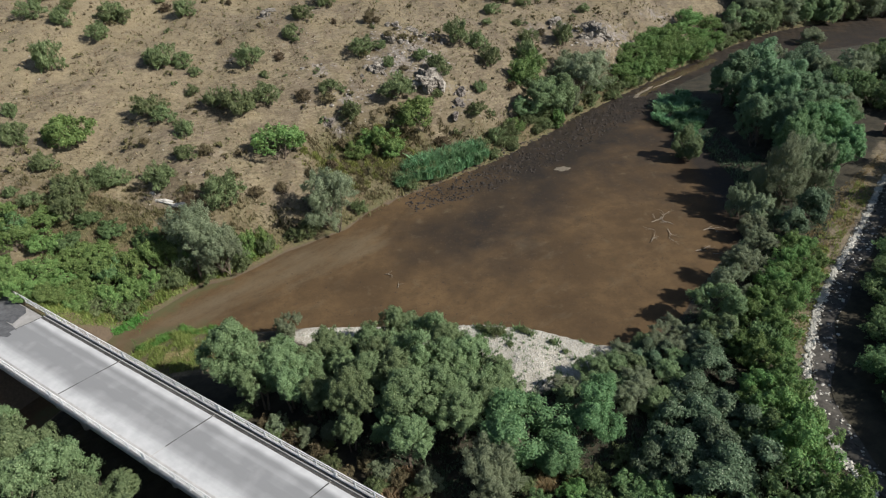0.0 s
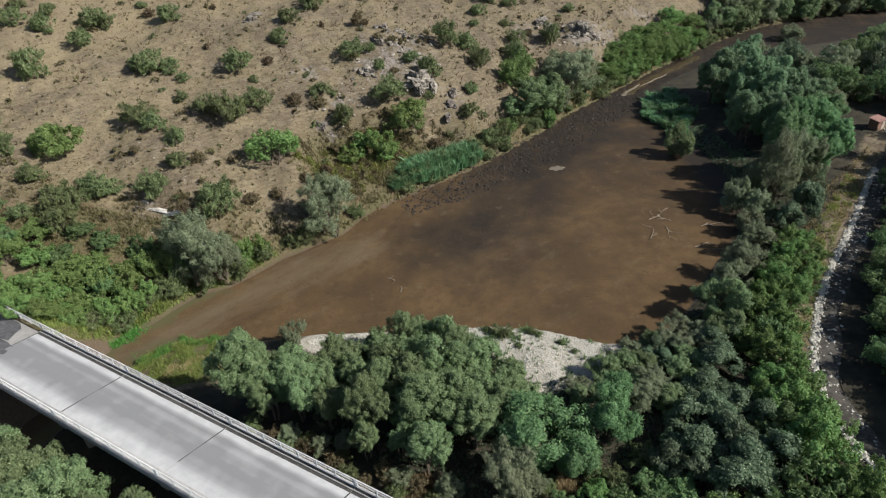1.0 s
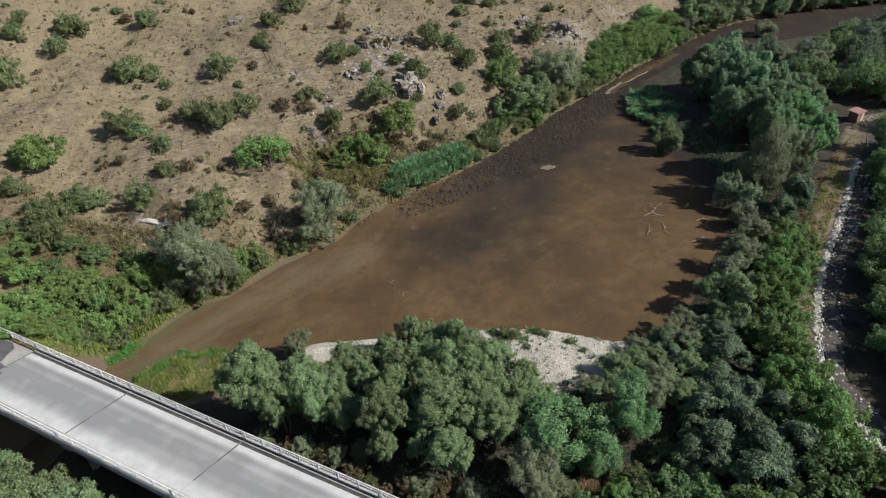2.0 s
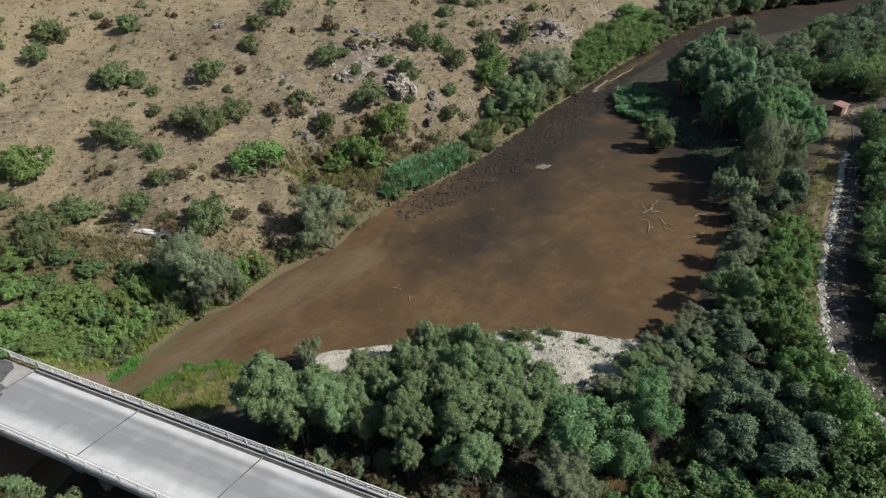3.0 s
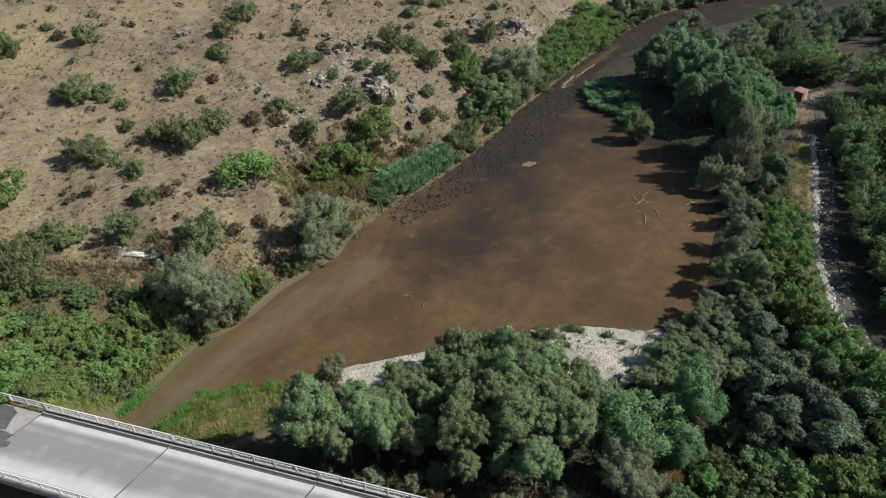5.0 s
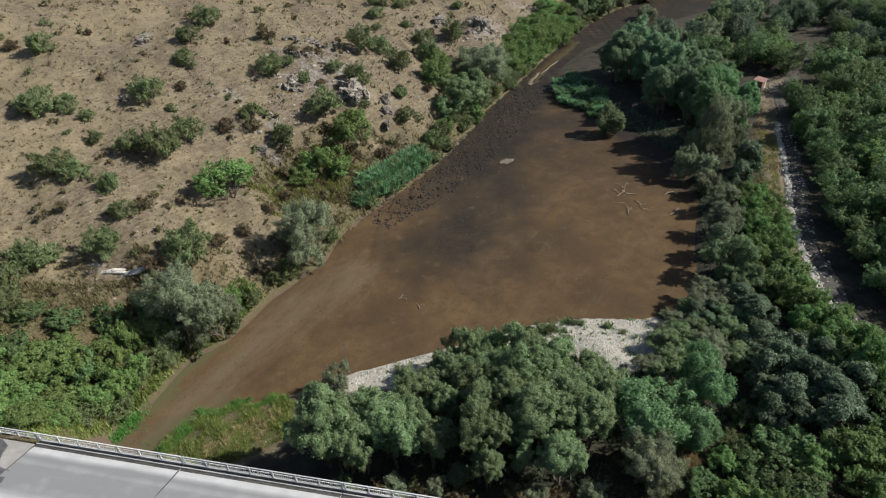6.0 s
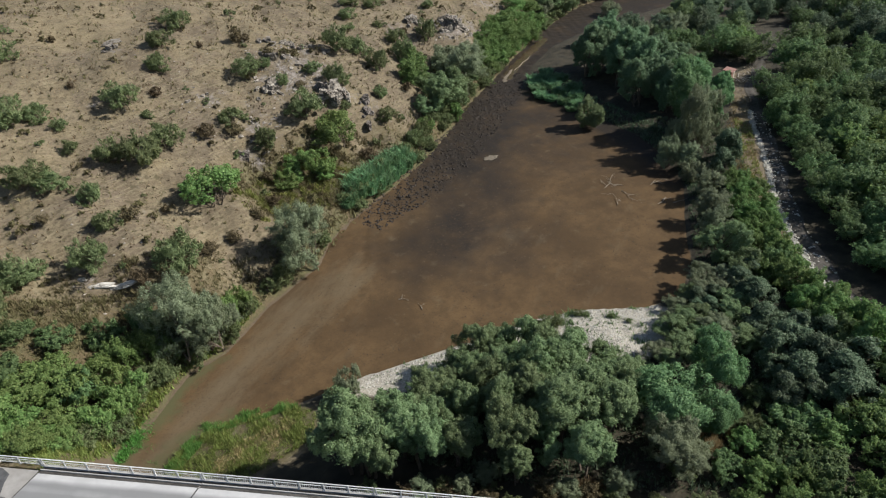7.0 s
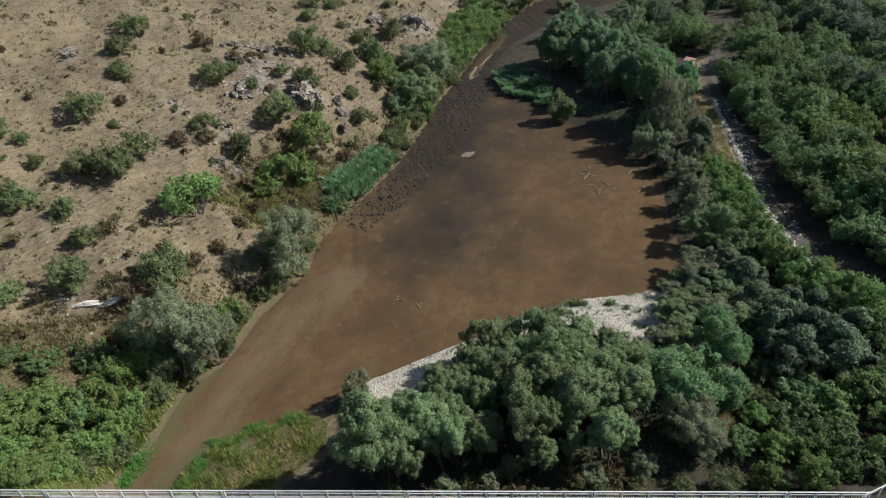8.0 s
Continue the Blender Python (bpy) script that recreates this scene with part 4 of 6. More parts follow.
set_out(YELLOW, [(-3.4, 64.6, 1.3, 2.2), (0.6, 62.6, 1.2, 1.9)])
set_out(BUSH, [(3.4, 65.4, 1.0, 1.0), (4.8, 65.2, 1.1, 1.0), (4.2, 64.2, 0.8, 0.9), (8.4, 65.0, 0.7, 0.8), (9.2, 64.6, 0.6, 0.8), (11.6, 62.4, 0.6, 0.7), (2.2, 66.2, 0.7, 0.8), (13.2, 60.6, 0.5, 0.7), (6.0, 62.0, 0.5, 0.7)], label="low green weed clump on the gravel")
# along the wooded bank
set_out(GREY, [(26.6, 61.0, 3.3, 3.9), (30.0, 59.6, 2.8, 4.4), (49.4, 94.4, 2.4, 6.8), (51.6, 91.0, 2.4, 5.2), (46.5, 81.0, 2.8, 5.0), (42.0, 75.0, 3.0, 5.4), (52.6, 97.0, 2.2, 8.2), (38.0, 70.0, 2.8, 6.2), (48.6, 86.6, 2.4, 4.6)])
set_out(WILLOW, [(34.4, 65.4, 3.4, 7.2), (33.0, 60.0, 2.6, 6.0)])
set_out(FARD, [(130, 113, 4.6, 12), (135.5, 117, 4.6, 12), (141.5, 120, 4.6, 12.5), (137, 110, 4.6, 12), (148, 122, 4.6, 12.5), (154, 118.5, 4.6, 12.5), (144, 113.5, 4.6, 12.5), (160, 123, 4.6, 13)])
set_out(BROWN, [(-20.0, 46.6, 1.5, 2.6), (-17.0, 44.6, 1.4, 2.4), (-11.0, 42.0, 1.5, 2.8), (-23.4, 49.0, 1.5, 2.6), (-13.6, 41.6, 1.3, 2.4), (-8.4, 40.2, 1.4, 2.6)], label="dry twiggy bush in the shade of the trees")
set_out(DARK, [(21.8, 43.2, 4.0, 7.4), (25.0, 42.4, 3.4, 7.2), (24.8, 46.2, 3.2, 6.4), (19.4, 39.8, 3.2, 6.2), (29.6, 46.2, 3.0, 6.2), (27.5, 39.5, 4.2, 7.5), (23.5, 36.8, 3.6, 6.6), (27.0, 49.0, 3.8, 6.0), (31.8, 58.8, 3.2, 5.2), (29.0, 54.0, 3.2, 5.4), (53.5, 85.0, 2.6, 6.2), (58.0, 89.0, 3.0, 7.6)])
set_out(GREEN + GREEN + SHRUB, [(36.5, 55.5, 2.6, 6.2), (34.0, 46.0, 3.2, 6.8), (33.3, 39.8, 3.4, 8.0), (31.0, 43.5, 2.8, 6.6), (22.5, 33.5, 3.0, 5.4), (12.5, 35.5, 2.6, 3.6), (16.0, 38.0, 2.4, 4.2), (28.5, 33.0, 3.4, 6.6), (37.5, 50.0, 2.4, 6.0),
                 (51.0, 76.5, 2.2, 4.6), (53.8, 80.0, 1.9, 4.2), (40.5, 62.0, 2.4, 5.4), (44.0, 68.0, 2.3, 5.0), (18.5, 33.5, 2.6, 4.4), (37.8, 59.0, 2.2, 5.6), (47.0, 72.5, 2.2, 4.6), (36.5, 43.0, 2.6, 6.0)])
set_out(GREEN, [(39.2, 56.5, 2.2, 4.6), (41.6, 60.2, 2.2, 4.6), (44.2, 64.4, 2.2, 4.6), (47.2, 68.6, 2.2, 4.6), (50.2, 72.6, 2.2, 4.4), (53.4, 76.8, 2.0, 4.2), (37.4, 53.0, 2.2, 5.0), (36.4, 48.6, 2.2, 5.2), (36.6, 44.8, 2.2, 5.2), (35.4, 58.0, 2.2, 5.2), (38.6, 63.4, 2.2, 5.0), (41.2, 67.0, 2.2, 5.0), (44.8, 71.6, 2.1, 4.6), (48.2, 76.0, 2.1, 4.6), (51.4, 80.6, 2.0, 4.4), (34.4, 51.0, 2.4, 5.0), (33.0, 47.8, 2.2, 5.0)])
# tall willows where the river bends
set_out(BEND, [(66.0, 142.0, 5.4, 14.4), (72.0, 147.0, 5.0, 15.6), (67.6, 131.4, 5.2, 16.0), (62.6, 120.4, 3.9, 12.4), (76.2, 132.4, 5.0, 13.0), (70.4, 122.4, 4.4, 12.2), (78.0, 141.0, 4.8, 12.6), (73.0, 138.0, 4.6, 14.0), (71.0, 129.0, 4.2, 13.6), (68.0, 117.4, 3.6, 11.6), (65.4, 113.4, 3.4, 11.0), (81.0, 130.0, 4.2, 10.8)])
set_out(BEND_GREEN, [(62.2, 106.2, 4.3, 14.6), (69.6, 112.6, 4.2, 12.6), (75.0, 115.0, 4.2, 11.4), (68.4, 103.2, 3.6, 10.6), (72.6, 106.6, 3.8, 11.0), (61.2, 102.4, 3.0, 11.2), (72.0, 118.0, 3.8, 11.6), (79.6, 121.5, 4.2, 10.4)])
set_out(GREY, [(57.2, 96.2, 3.6, 13.6), (61.0, 99.4, 3.4, 11.0), (65.4, 100.4, 3.0, 10.0)], label="pale grey-green broad-leaved tree at the bend")
set_out(WILLOW, [(48.0, 118.2, 3.3, 6.6)], label="round pale green willow bush standing on the mud")
set_out(REEDS, [(48.5, 139.0, 1.6, 1.9), (50.0, 142.5, 1.8, 2.1), (51.5, 146.0, 1.8, 2.1), (49.5, 136.0, 1.6, 1.9), (51.0, 132.5, 1.7, 2.0), (52.5, 129.0, 1.7, 1.9), (53.0, 137.5, 2.0, 2.2), (54.0, 142.0, 2.0, 2.2), (54.5, 132.5, 2.0, 2.2), (55.0, 147.5, 1.9, 2.1),
                (52.5, 125.5, 1.5, 1.8), (57.0, 137.0, 2.0, 2.2), (53.5, 150.0, 1.7, 1.9), (50.5, 128.5, 1.3, 1.6), (58.0, 151.5, 1.8, 2.0), (57.5, 144.5, 2.0, 2.2)])
set_out(WILLOW + FARD, [(105.0, 159.6, 4.6, 7.6), (112.5, 163.6, 4.8, 8.8), (119.5, 167.6, 5.0, 9.0), (126.5, 171.8, 5.0, 9.2), (119.0, 159.0, 4.6, 9.2), (127.0, 163.5, 4.8, 9.4)], label="leafy green tree on the far flat beyond the bend")
# willows round the far bend
for x, y, r, tall in [(90, 201, 4.8, 8), (97, 202.5, 5, 8.5), (104, 203.5, 5, 9), (111, 204.5, 5.2, 9), (118, 205.5, 5.2, 9.5), (125, 206.5, 5.2, 9.5), (132.5, 208, 5.4, 10), (140, 209.5, 5.4, 10), (148, 211, 5.6, 10), (156, 212, 5.6, 10), (164, 212.6, 5.6, 10), (172, 213.4, 5.6, 10), (180, 214, 5.6, 10), (160, 219, 5.6, 10), (170, 220, 5.6, 10), (95, 210, 5.2, 9), (103, 212, 5.2, 9), (111, 213, 5.4, 10), (119.5, 214, 5.4, 10), (128, 215.5, 5.6, 10), (137, 217.5, 5.6, 10), (115, 209, 4.4, 9), (122.5, 210, 4.6, 9), (130, 211.5, 4.6, 9)]:
    y += 8 * min(max((x - 96) / 20, 0), 1)
    plant(PICK.choice(WILLOW + GREY), x, y, r, float(height(x, y)) + tall)
set_out(GREY, [(110.5, 193.5, 4.0, 4.6)], label="round grey willow bush on the far flat")
# beside the bridge, downstream
set_out(WILLOW + WILLOW + GREY, [(-49.8, 43.2, 4.3, 9.4), (-43.4, 40.4, 4.3, 9.4), (-37.4, 36.8, 4.2, 9.2), (-31.4, 32.6, 4.0, 8.8), (-55.2, 45.4, 4.2, 9.4), (-46.0, 36.6, 4.6, 9.8), (-40.0, 33.4, 4.6, 9.6), (-34.0, 29.6, 4.2, 9.0), (-51.5, 39.4, 4.4, 9.8), (-26.0, 28.8, 3.8, 8.2)])
# the foot of the hill
set_out(GREY, [(-42.0, 82.2, 5.2, 12.2), (-38.4, 82.6, 3.8, 9.6), (-23.0, 95.0, 5.2, 10.8), (32.0, 150.0, 7.8, 14.6), (26.6, 143.2, 3.6, 9.4)])
set_out(WILLOW, [(20.6, 139.8, 6.2, 12.6), (16.4, 135.6, 3.4, 8.4), (24.6, 142.4, 4.6, 11.4), (36.5, 153.8, 2.6, 6.6)])
set_out(GREEN, [(13.6, 130.4, 2.2, 5.6), (17.0, 144.4, 3.8, 14.2), (20.0, 150.5, 3.0, 14.4), (24.0, 137.6, 2.0, 4.2)])
set_out(YELLOW, [(-59.5, 78.0, 3.0, 8.8), (-55.0, 75.5, 2.8, 8.4), (-52.0, 78.5, 2.8, 8.6), (-62.5, 74.0, 3.0, 8.8), (-57.5, 71.5, 2.6, 7.4), (-66.5, 77.5, 3.0, 9.6), (-53.0, 73.0, 2.2, 5.6), (-49.0, 76.5, 2.2, 5.6), (-70.5, 81.5, 2.8, 10.6), (-47.0, 81.5, 2.2, 7.6), (-36.0, 86.2, 2.0, 6.0), (-33.5, 88.8, 1.7, 5.2), (-65.0, 83.5, 2.4, 9.6), (-74.5, 78.0, 3.0, 11.0), (-60.0, 74.5, 2.6, 8.4)])
set_out(YELLOW, [(-56.5, 79.5, 2.6, 9.0), (-50.5, 75.0, 2.2, 6.4), (-63.5, 79.0, 2.8, 9.4), (-55.5, 72.5, 2.2, 6.6), (-60.5, 71.0, 2.4, 8.2), (-65.5, 72.5, 2.8, 9.0), (-70.5, 75.5, 2.8, 10.0), (-44.8, 82.5, 1.9, 7.0), (-49.5, 80.5, 2.0, 8.0), (-58.5, 67.8, 2.2, 7.0), (-61.5, 68.2, 2.2, 8.0), (-55.0, 69.6, 2.0, 5.8), (-64.5, 69.5, 2.4, 8.4), (-68.0, 71.2, 2.6, 9.2), (-57.0, 69.8, 2.2, 7.0), (-72.5, 74.0, 2.8, 10.0)])
set_out(SHRUB, [(-61.0, 80.5, 2.4, 9.4), (-56.0, 84.0, 2.2, 9.6), (-68.5, 80.0, 2.6, 10.4), (-51.0, 84.5, 2.0, 9.0), (-46.0, 85.8, 2.0, 9.0), (-54.0, 77.0, 2.4, 8.2), (-59.5, 84.8, 2.0, 10.2)])
set_out(GREEN + GREEN + SHRUB, [(8.0, 33.5, 2.4, 4.6), (14.0, 31.5, 2.6, 5.4), (19.5, 29.5, 2.8, 5.6), (25.5, 29.0, 3.0, 6.2), (10.0, 37.8, 1.8, 3.2), (6.0, 36.8, 1.8, 3.2), (18.5, 37.0, 2.4, 4.6), (31.5, 36.0, 2.8, 7.0), (36.5, 36.5, 2.8, 6.6), (32, 29, 3, 6.4), (38, 30, 3, 6.4), (7.5, 29.5, 2.0, 6.2), (11.5, 28.0, 2.2, 6.8), (15.5, 26.8, 2.4, 7.0), (4.0, 31.5, 1.8, 4.8), (10.5, 31.5, 2.0, 5.0), (20.5, 25.0, 2.6, 7.2), (25.0, 24.5, 2.6, 6.6)])
set_out(BUSH, [(-16.2, 45.0, 1.1, 1.8), (-20.6, 48.0, 1.2, 2.0), (2.5, 39.0, 1.6, 2.6), (10.5, 41.0, 1.5, 2.4), (-10.5, 39.8, 1.4, 2.6), (-15.5, 42.5, 1.5, 2.6), (16.5, 42.0, 1.8, 3.6), (13.0, 39.5, 1.6, 3.0), (1.0, 34.0, 1.6, 3.6), (-3.0, 36.5, 1.6, 3.0), (-6.0, 38.5, 1.4, 2.8), (5.5, 40.0, 1.4, 2.4), (-22.5, 46.5, 1.4, 2.6), (-27.5, 50.5, 1.5, 2.6)], label="leafy bush beneath the trees")
set_out(BUSH, [(-45.6, 79.0, 1.7, 3.4), (-41.0, 81.2, 1.7, 3.4), (-44.6, 85.0, 2.0, 6.4), (-38.6, 84.8, 1.8, 5.2), (-36.0, 84.0, 1.4, 3.2), (-48.6, 76.4, 1.7, 3.6), (-50.4, 73.6, 1.6, 3.2), (-39.0, 87.5, 1.8, 6.8), (-33.2, 87.6, 1.4, 3.4), (-18.5, 100.8, 1.5, 3.0), (-26.0, 94.6, 1.5, 3.4), (-48.5, 82.6, 1.8, 6.6), (-51.0, 72.6, 2.0, 3.6), (-54.0, 70.5, 2.0, 4.6), (-46.5, 78.8, 1.8, 4.2), (-27.0, 92.5, 1.8, 4.0), (-29.5, 91.5, 1.5, 3.2)], label="dense green bush at the foot of the hill")
set_out(FARG, [(46.5, 161.0, 2.4, 4.4), (51.0, 165.0, 2.6, 4.8), (55.5, 169.0, 2.6, 5.0), (60.0, 173.5, 2.8, 5.2), (65.5, 177.5, 2.8, 5.4), (71.0, 181.5, 3.0, 5.6), (76.0, 187.5, 2.8, 5.4), (80.0, 191.5, 2.8, 5.6)])
set_out(GREY, [(86.0, 197.0, 3.4, 7.6), (92.0, 203.0, 4.2, 9.0), (99.0, 209.0, 4.6, 10.0), (106.0, 213.5, 4.8, 10.0)], label="grey willow at the far bend of the river")
set_out(FARG, [(48.0, 165.5, 3.4, 6.4), (53.0, 169.0, 3.6, 7.2), (58.5, 173.5, 3.8, 8.2), (64.0, 178.5, 3.8, 8.0), (70.0, 183.5, 3.8, 8.0), (73.5, 189.5, 3.6, 8.0), (44.0, 161.5, 2.6, 4.6), (66.0, 186.0, 4.2, 11.0), (59.0, 180.5, 4.0, 11.0), (79.0, 196.0, 4.0, 9.6), (50.0, 172.0, 3.4, 9.8), (54.5, 176.0, 3.6, 11.0), (46.0, 166.5, 2.8, 7.6), (71.0, 192.0, 4.2, 11.5), (62.0, 182.5, 4.0, 11.0), (50.5, 165.6, 2.4, 4.2), (56.0, 169.8, 2.4, 4.4), (66.0, 179.0, 2.8, 5.2)],
        )
for x, y, r, tall in [(-10.0, 110.6, 1.7, 2.4), (-8.2, 111.6, 1.8, 2.8), (-6.2, 112.6, 1.9, 3.0), (-4.2, 113.6, 1.9, 3.0), (-2.2, 115.0, 1.9, 3.2), (-0.2, 116.4, 1.9, 3.2), (1.8, 118.0, 1.9, 3.2), (3.8, 119.4, 1.8, 3.0), (5.6, 121.0, 1.6, 2.6), (-7.4, 113.8, 1.9, 3.0), (-5.2, 115.2, 1.9, 3.2), (-3.2, 116.4, 1.9, 3.2), (-1.2, 117.8, 1.9, 3.2), (0.8, 119.2, 1.9, 3.2), (2.8, 120.6, 1.8, 3.0), (-9.2, 112.4, 1.7, 2.6), (4.8, 122.4, 1.6, 2.6), (-11.2, 109.4, 1.4, 2.0)]:
    plant(PICK.choice(REEDS), x, y, r, float(height(x, y)) + tall)
set_out(BUSH, [(8.8, 126.0, 2.0, 5.8), (12.0, 128.5, 1.8, 5.6), (5.5, 122.6, 1.6, 4.4), (10.0, 125.2, 1.4, 3.4)], label="dark green bush below the rocks")

# bushes on the open hillside: place and half width
SLOPE_UPPER = [(-90.8, 141.6, 2.8, 3.3), (-83.7, 139.9, 2.6, 3.6), (-86.1, 146.9, 1.7, 2.2), (-93.6, 150.5, 1.6, 1.4), (-76.2, 144.8, 3.1, 3.6), (-73.4, 145.1, 1.8, 2.4), (-75.4, 136.2, 2.5, 3.0), (-60.9, 149.0, 2.4, 3.6), (-69.0, 156.7, 1.3, 1.3),
               (-60.2, 128.2, 3.6, 4.2), (-55.9, 129.0, 2.0, 2.8), (-52.8, 126.8, 1.3, 1.8), (-42.9, 131.7, 3.1, 3.3), (-39.4, 129.2, 1.2, 1.3), (-35.2, 142.2, 2.5, 3.1), (-34.2, 149.5, 2.6, 3.0), (-29.7, 158.5, 3.0, 2.7), (-19.8, 140.4, 2.5, 3.3),
               (-15.9, 142.3, 1.4, 1.9), (-14.0, 136.9, 1.5, 2.3), (-26.2, 126.7, 2.4, 2.8), (-12.5, 128.5, 3.8, 3.6)]
SLOPE_LOWER = [(-79.6, 122.3, 2.9, 5.7), (-51.9, 119.7, 1.5, 1.9), (-46.6, 116.7, 2.4, 3.3), (-41.5, 116.3, 3.4, 5.0), (-37.9, 120.9, 2.5, 3.5), (-57.7, 111.0, 2.7, 3.4), (-54.3, 110.4, 2.4, 2.4), (-49.9, 106.2, 1.7, 3.6),
               (-75.9, 99.5, 2.4, 4.1), (-80.2, 107.1, 1.4, 2.7), (-48.2, 100.8, 1.9, 2.6), (-21.2, 122.7, 2.3, 3.7), (-68.4, 94.1, 2.3, 2.0), (-58.7, 94.8, 3.1, 3.9), (-50.6, 95.5, 2.6, 3.9), (-40.0, 93.4, 3.0, 4.7),
               (-62.5, 89.6, 2.9, 3.7), (-61.8, 85.4, 2.7, 3.5), (-68.4, 86.1, 1.5, 1.9), (-71.6, 87.0, 1.1, 1.6)]
SLOPE_ROCKS = [(-7.2, 140.1, 1.8, 2.1), (-2.6, 136.6, 2.7, 3.9), (1.8, 149.4, 3.0, 4.9), (7.0, 151.2, 2.5, 3.7), (9.4, 145.0, 2.3, 4.1), (11.2, 173.6, 2.3, 2.5), (9.5, 166.5, 1.3, 1.3), (15.7, 181.1, 2.8, 2.4), (20.4, 181.0, 2.1, 1.8),
               (17.9, 168.8, 1.3, 1.6), (19.7, 162.4, 2.5, 3.0), (19.2, 152.7, 3.3, 5.1), (29.4, 163.4, 2.4, 4.8), (37.6, 183.2, 1.8, 2.0), (-3.5, 130.5, 1.3, 1.8), (6.4, 136.8, 1.9, 2.4), (4.6, 130.4, 2.1, 2.4)]
SLOPE_GREEN = [(-7.4, 124.2, 4.9, 5.8), (-32.9, 106.6, 4.4, 5.4), (-68.5, 101.8, 4.4, 5.7), (-16.9, 119.0, 2.6, 2.6), (-20.6, 115.4, 2.4, 2.2)]
SLOPE_DRY = [(-30.9, 124.3, 1.8, 2.4), (-66.4, 152.3, 1.6, 1.4), (-55.7, 103.5, 1.0, 1.3), (-44.4, 102.6, 1.7, 1.5), (-37.2, 135.3, 1.3, 1.6), (-53.6, 159.0, 0.9, 1.3), (-19.2, 152.5, 1.3, 3.0), (-26.7, 149.3, 0.7, 1.3), (-13.8, 145.4, 1.4, 1.6),
             (13.3, 139.7, 1.4, 1.6), (23.9, 166.5, 1.3, 1.6), (-40.2, 105.0, 0.9, 1.0), (-50.5, 138.4, 0.8, 1.0), (-17.3, 152.5, 1.2, 1.0), (-10.7, 136.5, 1.1, 1.1)]
for x, y, r, tall in SLOPE_UPPER + SLOPE_LOWER + SLOPE_ROCKS:
    plant(PICK.choice(BUSH), x, y, r, float(height(x, y)) + tall, label="" if r < 2.8 else "broad dark green bush on the dry slope")
for x, y, r, tall in SLOPE_GREEN:
    plant(PICK.choice(YELLOW), x, y, r, float(height(x, y)) + tall, label="broad leafy green bush on the dry slope")
foot = random.Random(17)
FOOT_LINE = [p for p in HILL_FOOT if -15 < p[0] < 110]
for p, q in zip(FOOT_LINE[:-1], FOOT_LINE[1:]):
    for k in range(13):
        s, off = foot.random(), foot.uniform(0.1, 3.6)
        long = math.hypot(q[0] - p[0], q[1] - p[1])
        x, y = p[0] + (q[0] - p[0]) * s - (q[1] - p[1]) / long * off, p[1] + (q[1] - p[1]) * s + (q[0] - p[0]) / long * off
        r = foot.uniform(0.8, 1.6) * (1.25 if x > 15 else 1.0)
        plant(foot.choice(BUSH), x, y, r, float(height(x, y)) + r * foot.uniform(1.0, 1.4), label="green bush at the foot of the hill")
SMALL = models("small_shrub", (71, 72, 73), L_OLIVE, "small half-dry shrub in the grass", "shrub", 0.8, -0.05, 0.9, 16, 420, 0.26, 0.07, droop=-0.6, thick=0.02, stems=2, lumpy=0.4, group="small shrubs on the hillside", parts=("stem", "foliage"))
SMALLG = models("small_shrub", (74, 75), L_BUSH, "small green shrub in the dry grass", "shrub", 0.8, -0.05, 0.9, 16, 420, 0.26, 0.07, droop=-0.6, thick=0.02, stems=2, lumpy=0.4, group="small shrubs on the hillside", parts=("stem", "foliage"))
set_out(YELLOW, [(-13.6, 116.6, 2.9, float(height(-13.6, 116.6)) + 4.8), (-18.8, 116.4, 2.0, float(height(-18.8, 116.4)) + 2.2), (-12.8, 116.0, 2.2, float(height(-12.8, 116.0)) + 2.2)], label="sunlit yellow-green bush below the rocks")
for x, y, r, tall in SLOPE_DRY + [(-26.3, 124.6, 1.8, 1.6), (-22.5, 117.0, 1.6, 1.5), (-2.5, 121.5, 1.8, 1.8), (-24.5, 108.5, 1.5, 1.4), (-36.0, 97.5, 1.6, 1.5), (-31.5, 99.5, 1.5, 1.4), (-27.0, 104.0, 1.4, 1.3), (-45.0, 92.0, 1.6, 1.5), (-64.0, 91.5, 1.5, 1.4)]:
    plant(PICK.choice(BROWN), x, y, r, float(height(x, y)) + tall)
spread = random.Random(4)
set_many = 0
while set_many < 285:
    x, y = spread.uniform(-100, 55), spread.uniform(85, 190)
    dl, dr, wet, hill = sides(np.array(x), np.array(y))
    if hill and dl > 3 and spread.random() < (1.0 if dl < 32 else 0.45):
        r = 0.4 + 0.8 * spread.random() ** 2
        plant(spread.choice(SMALL + SMALL + SMALLG), x, y, r, float(height(x, y)) + max(r * spread.uniform(0.8, 1.3), 0.42))
        set_many += 1
for _ in range(45):
    x, y = spread.uniform(-220, -30), spread.uniform(60, 290)
    dl, dr, wet, hill = sides(np.array(x), np.array(y))
    if hill and (dl > 90 or x < -108):
        r = spread.uniform(1.2, 2.8)
        plant(PICK.choice(BUSH), x, y, r, float(height(x, y)) + r)

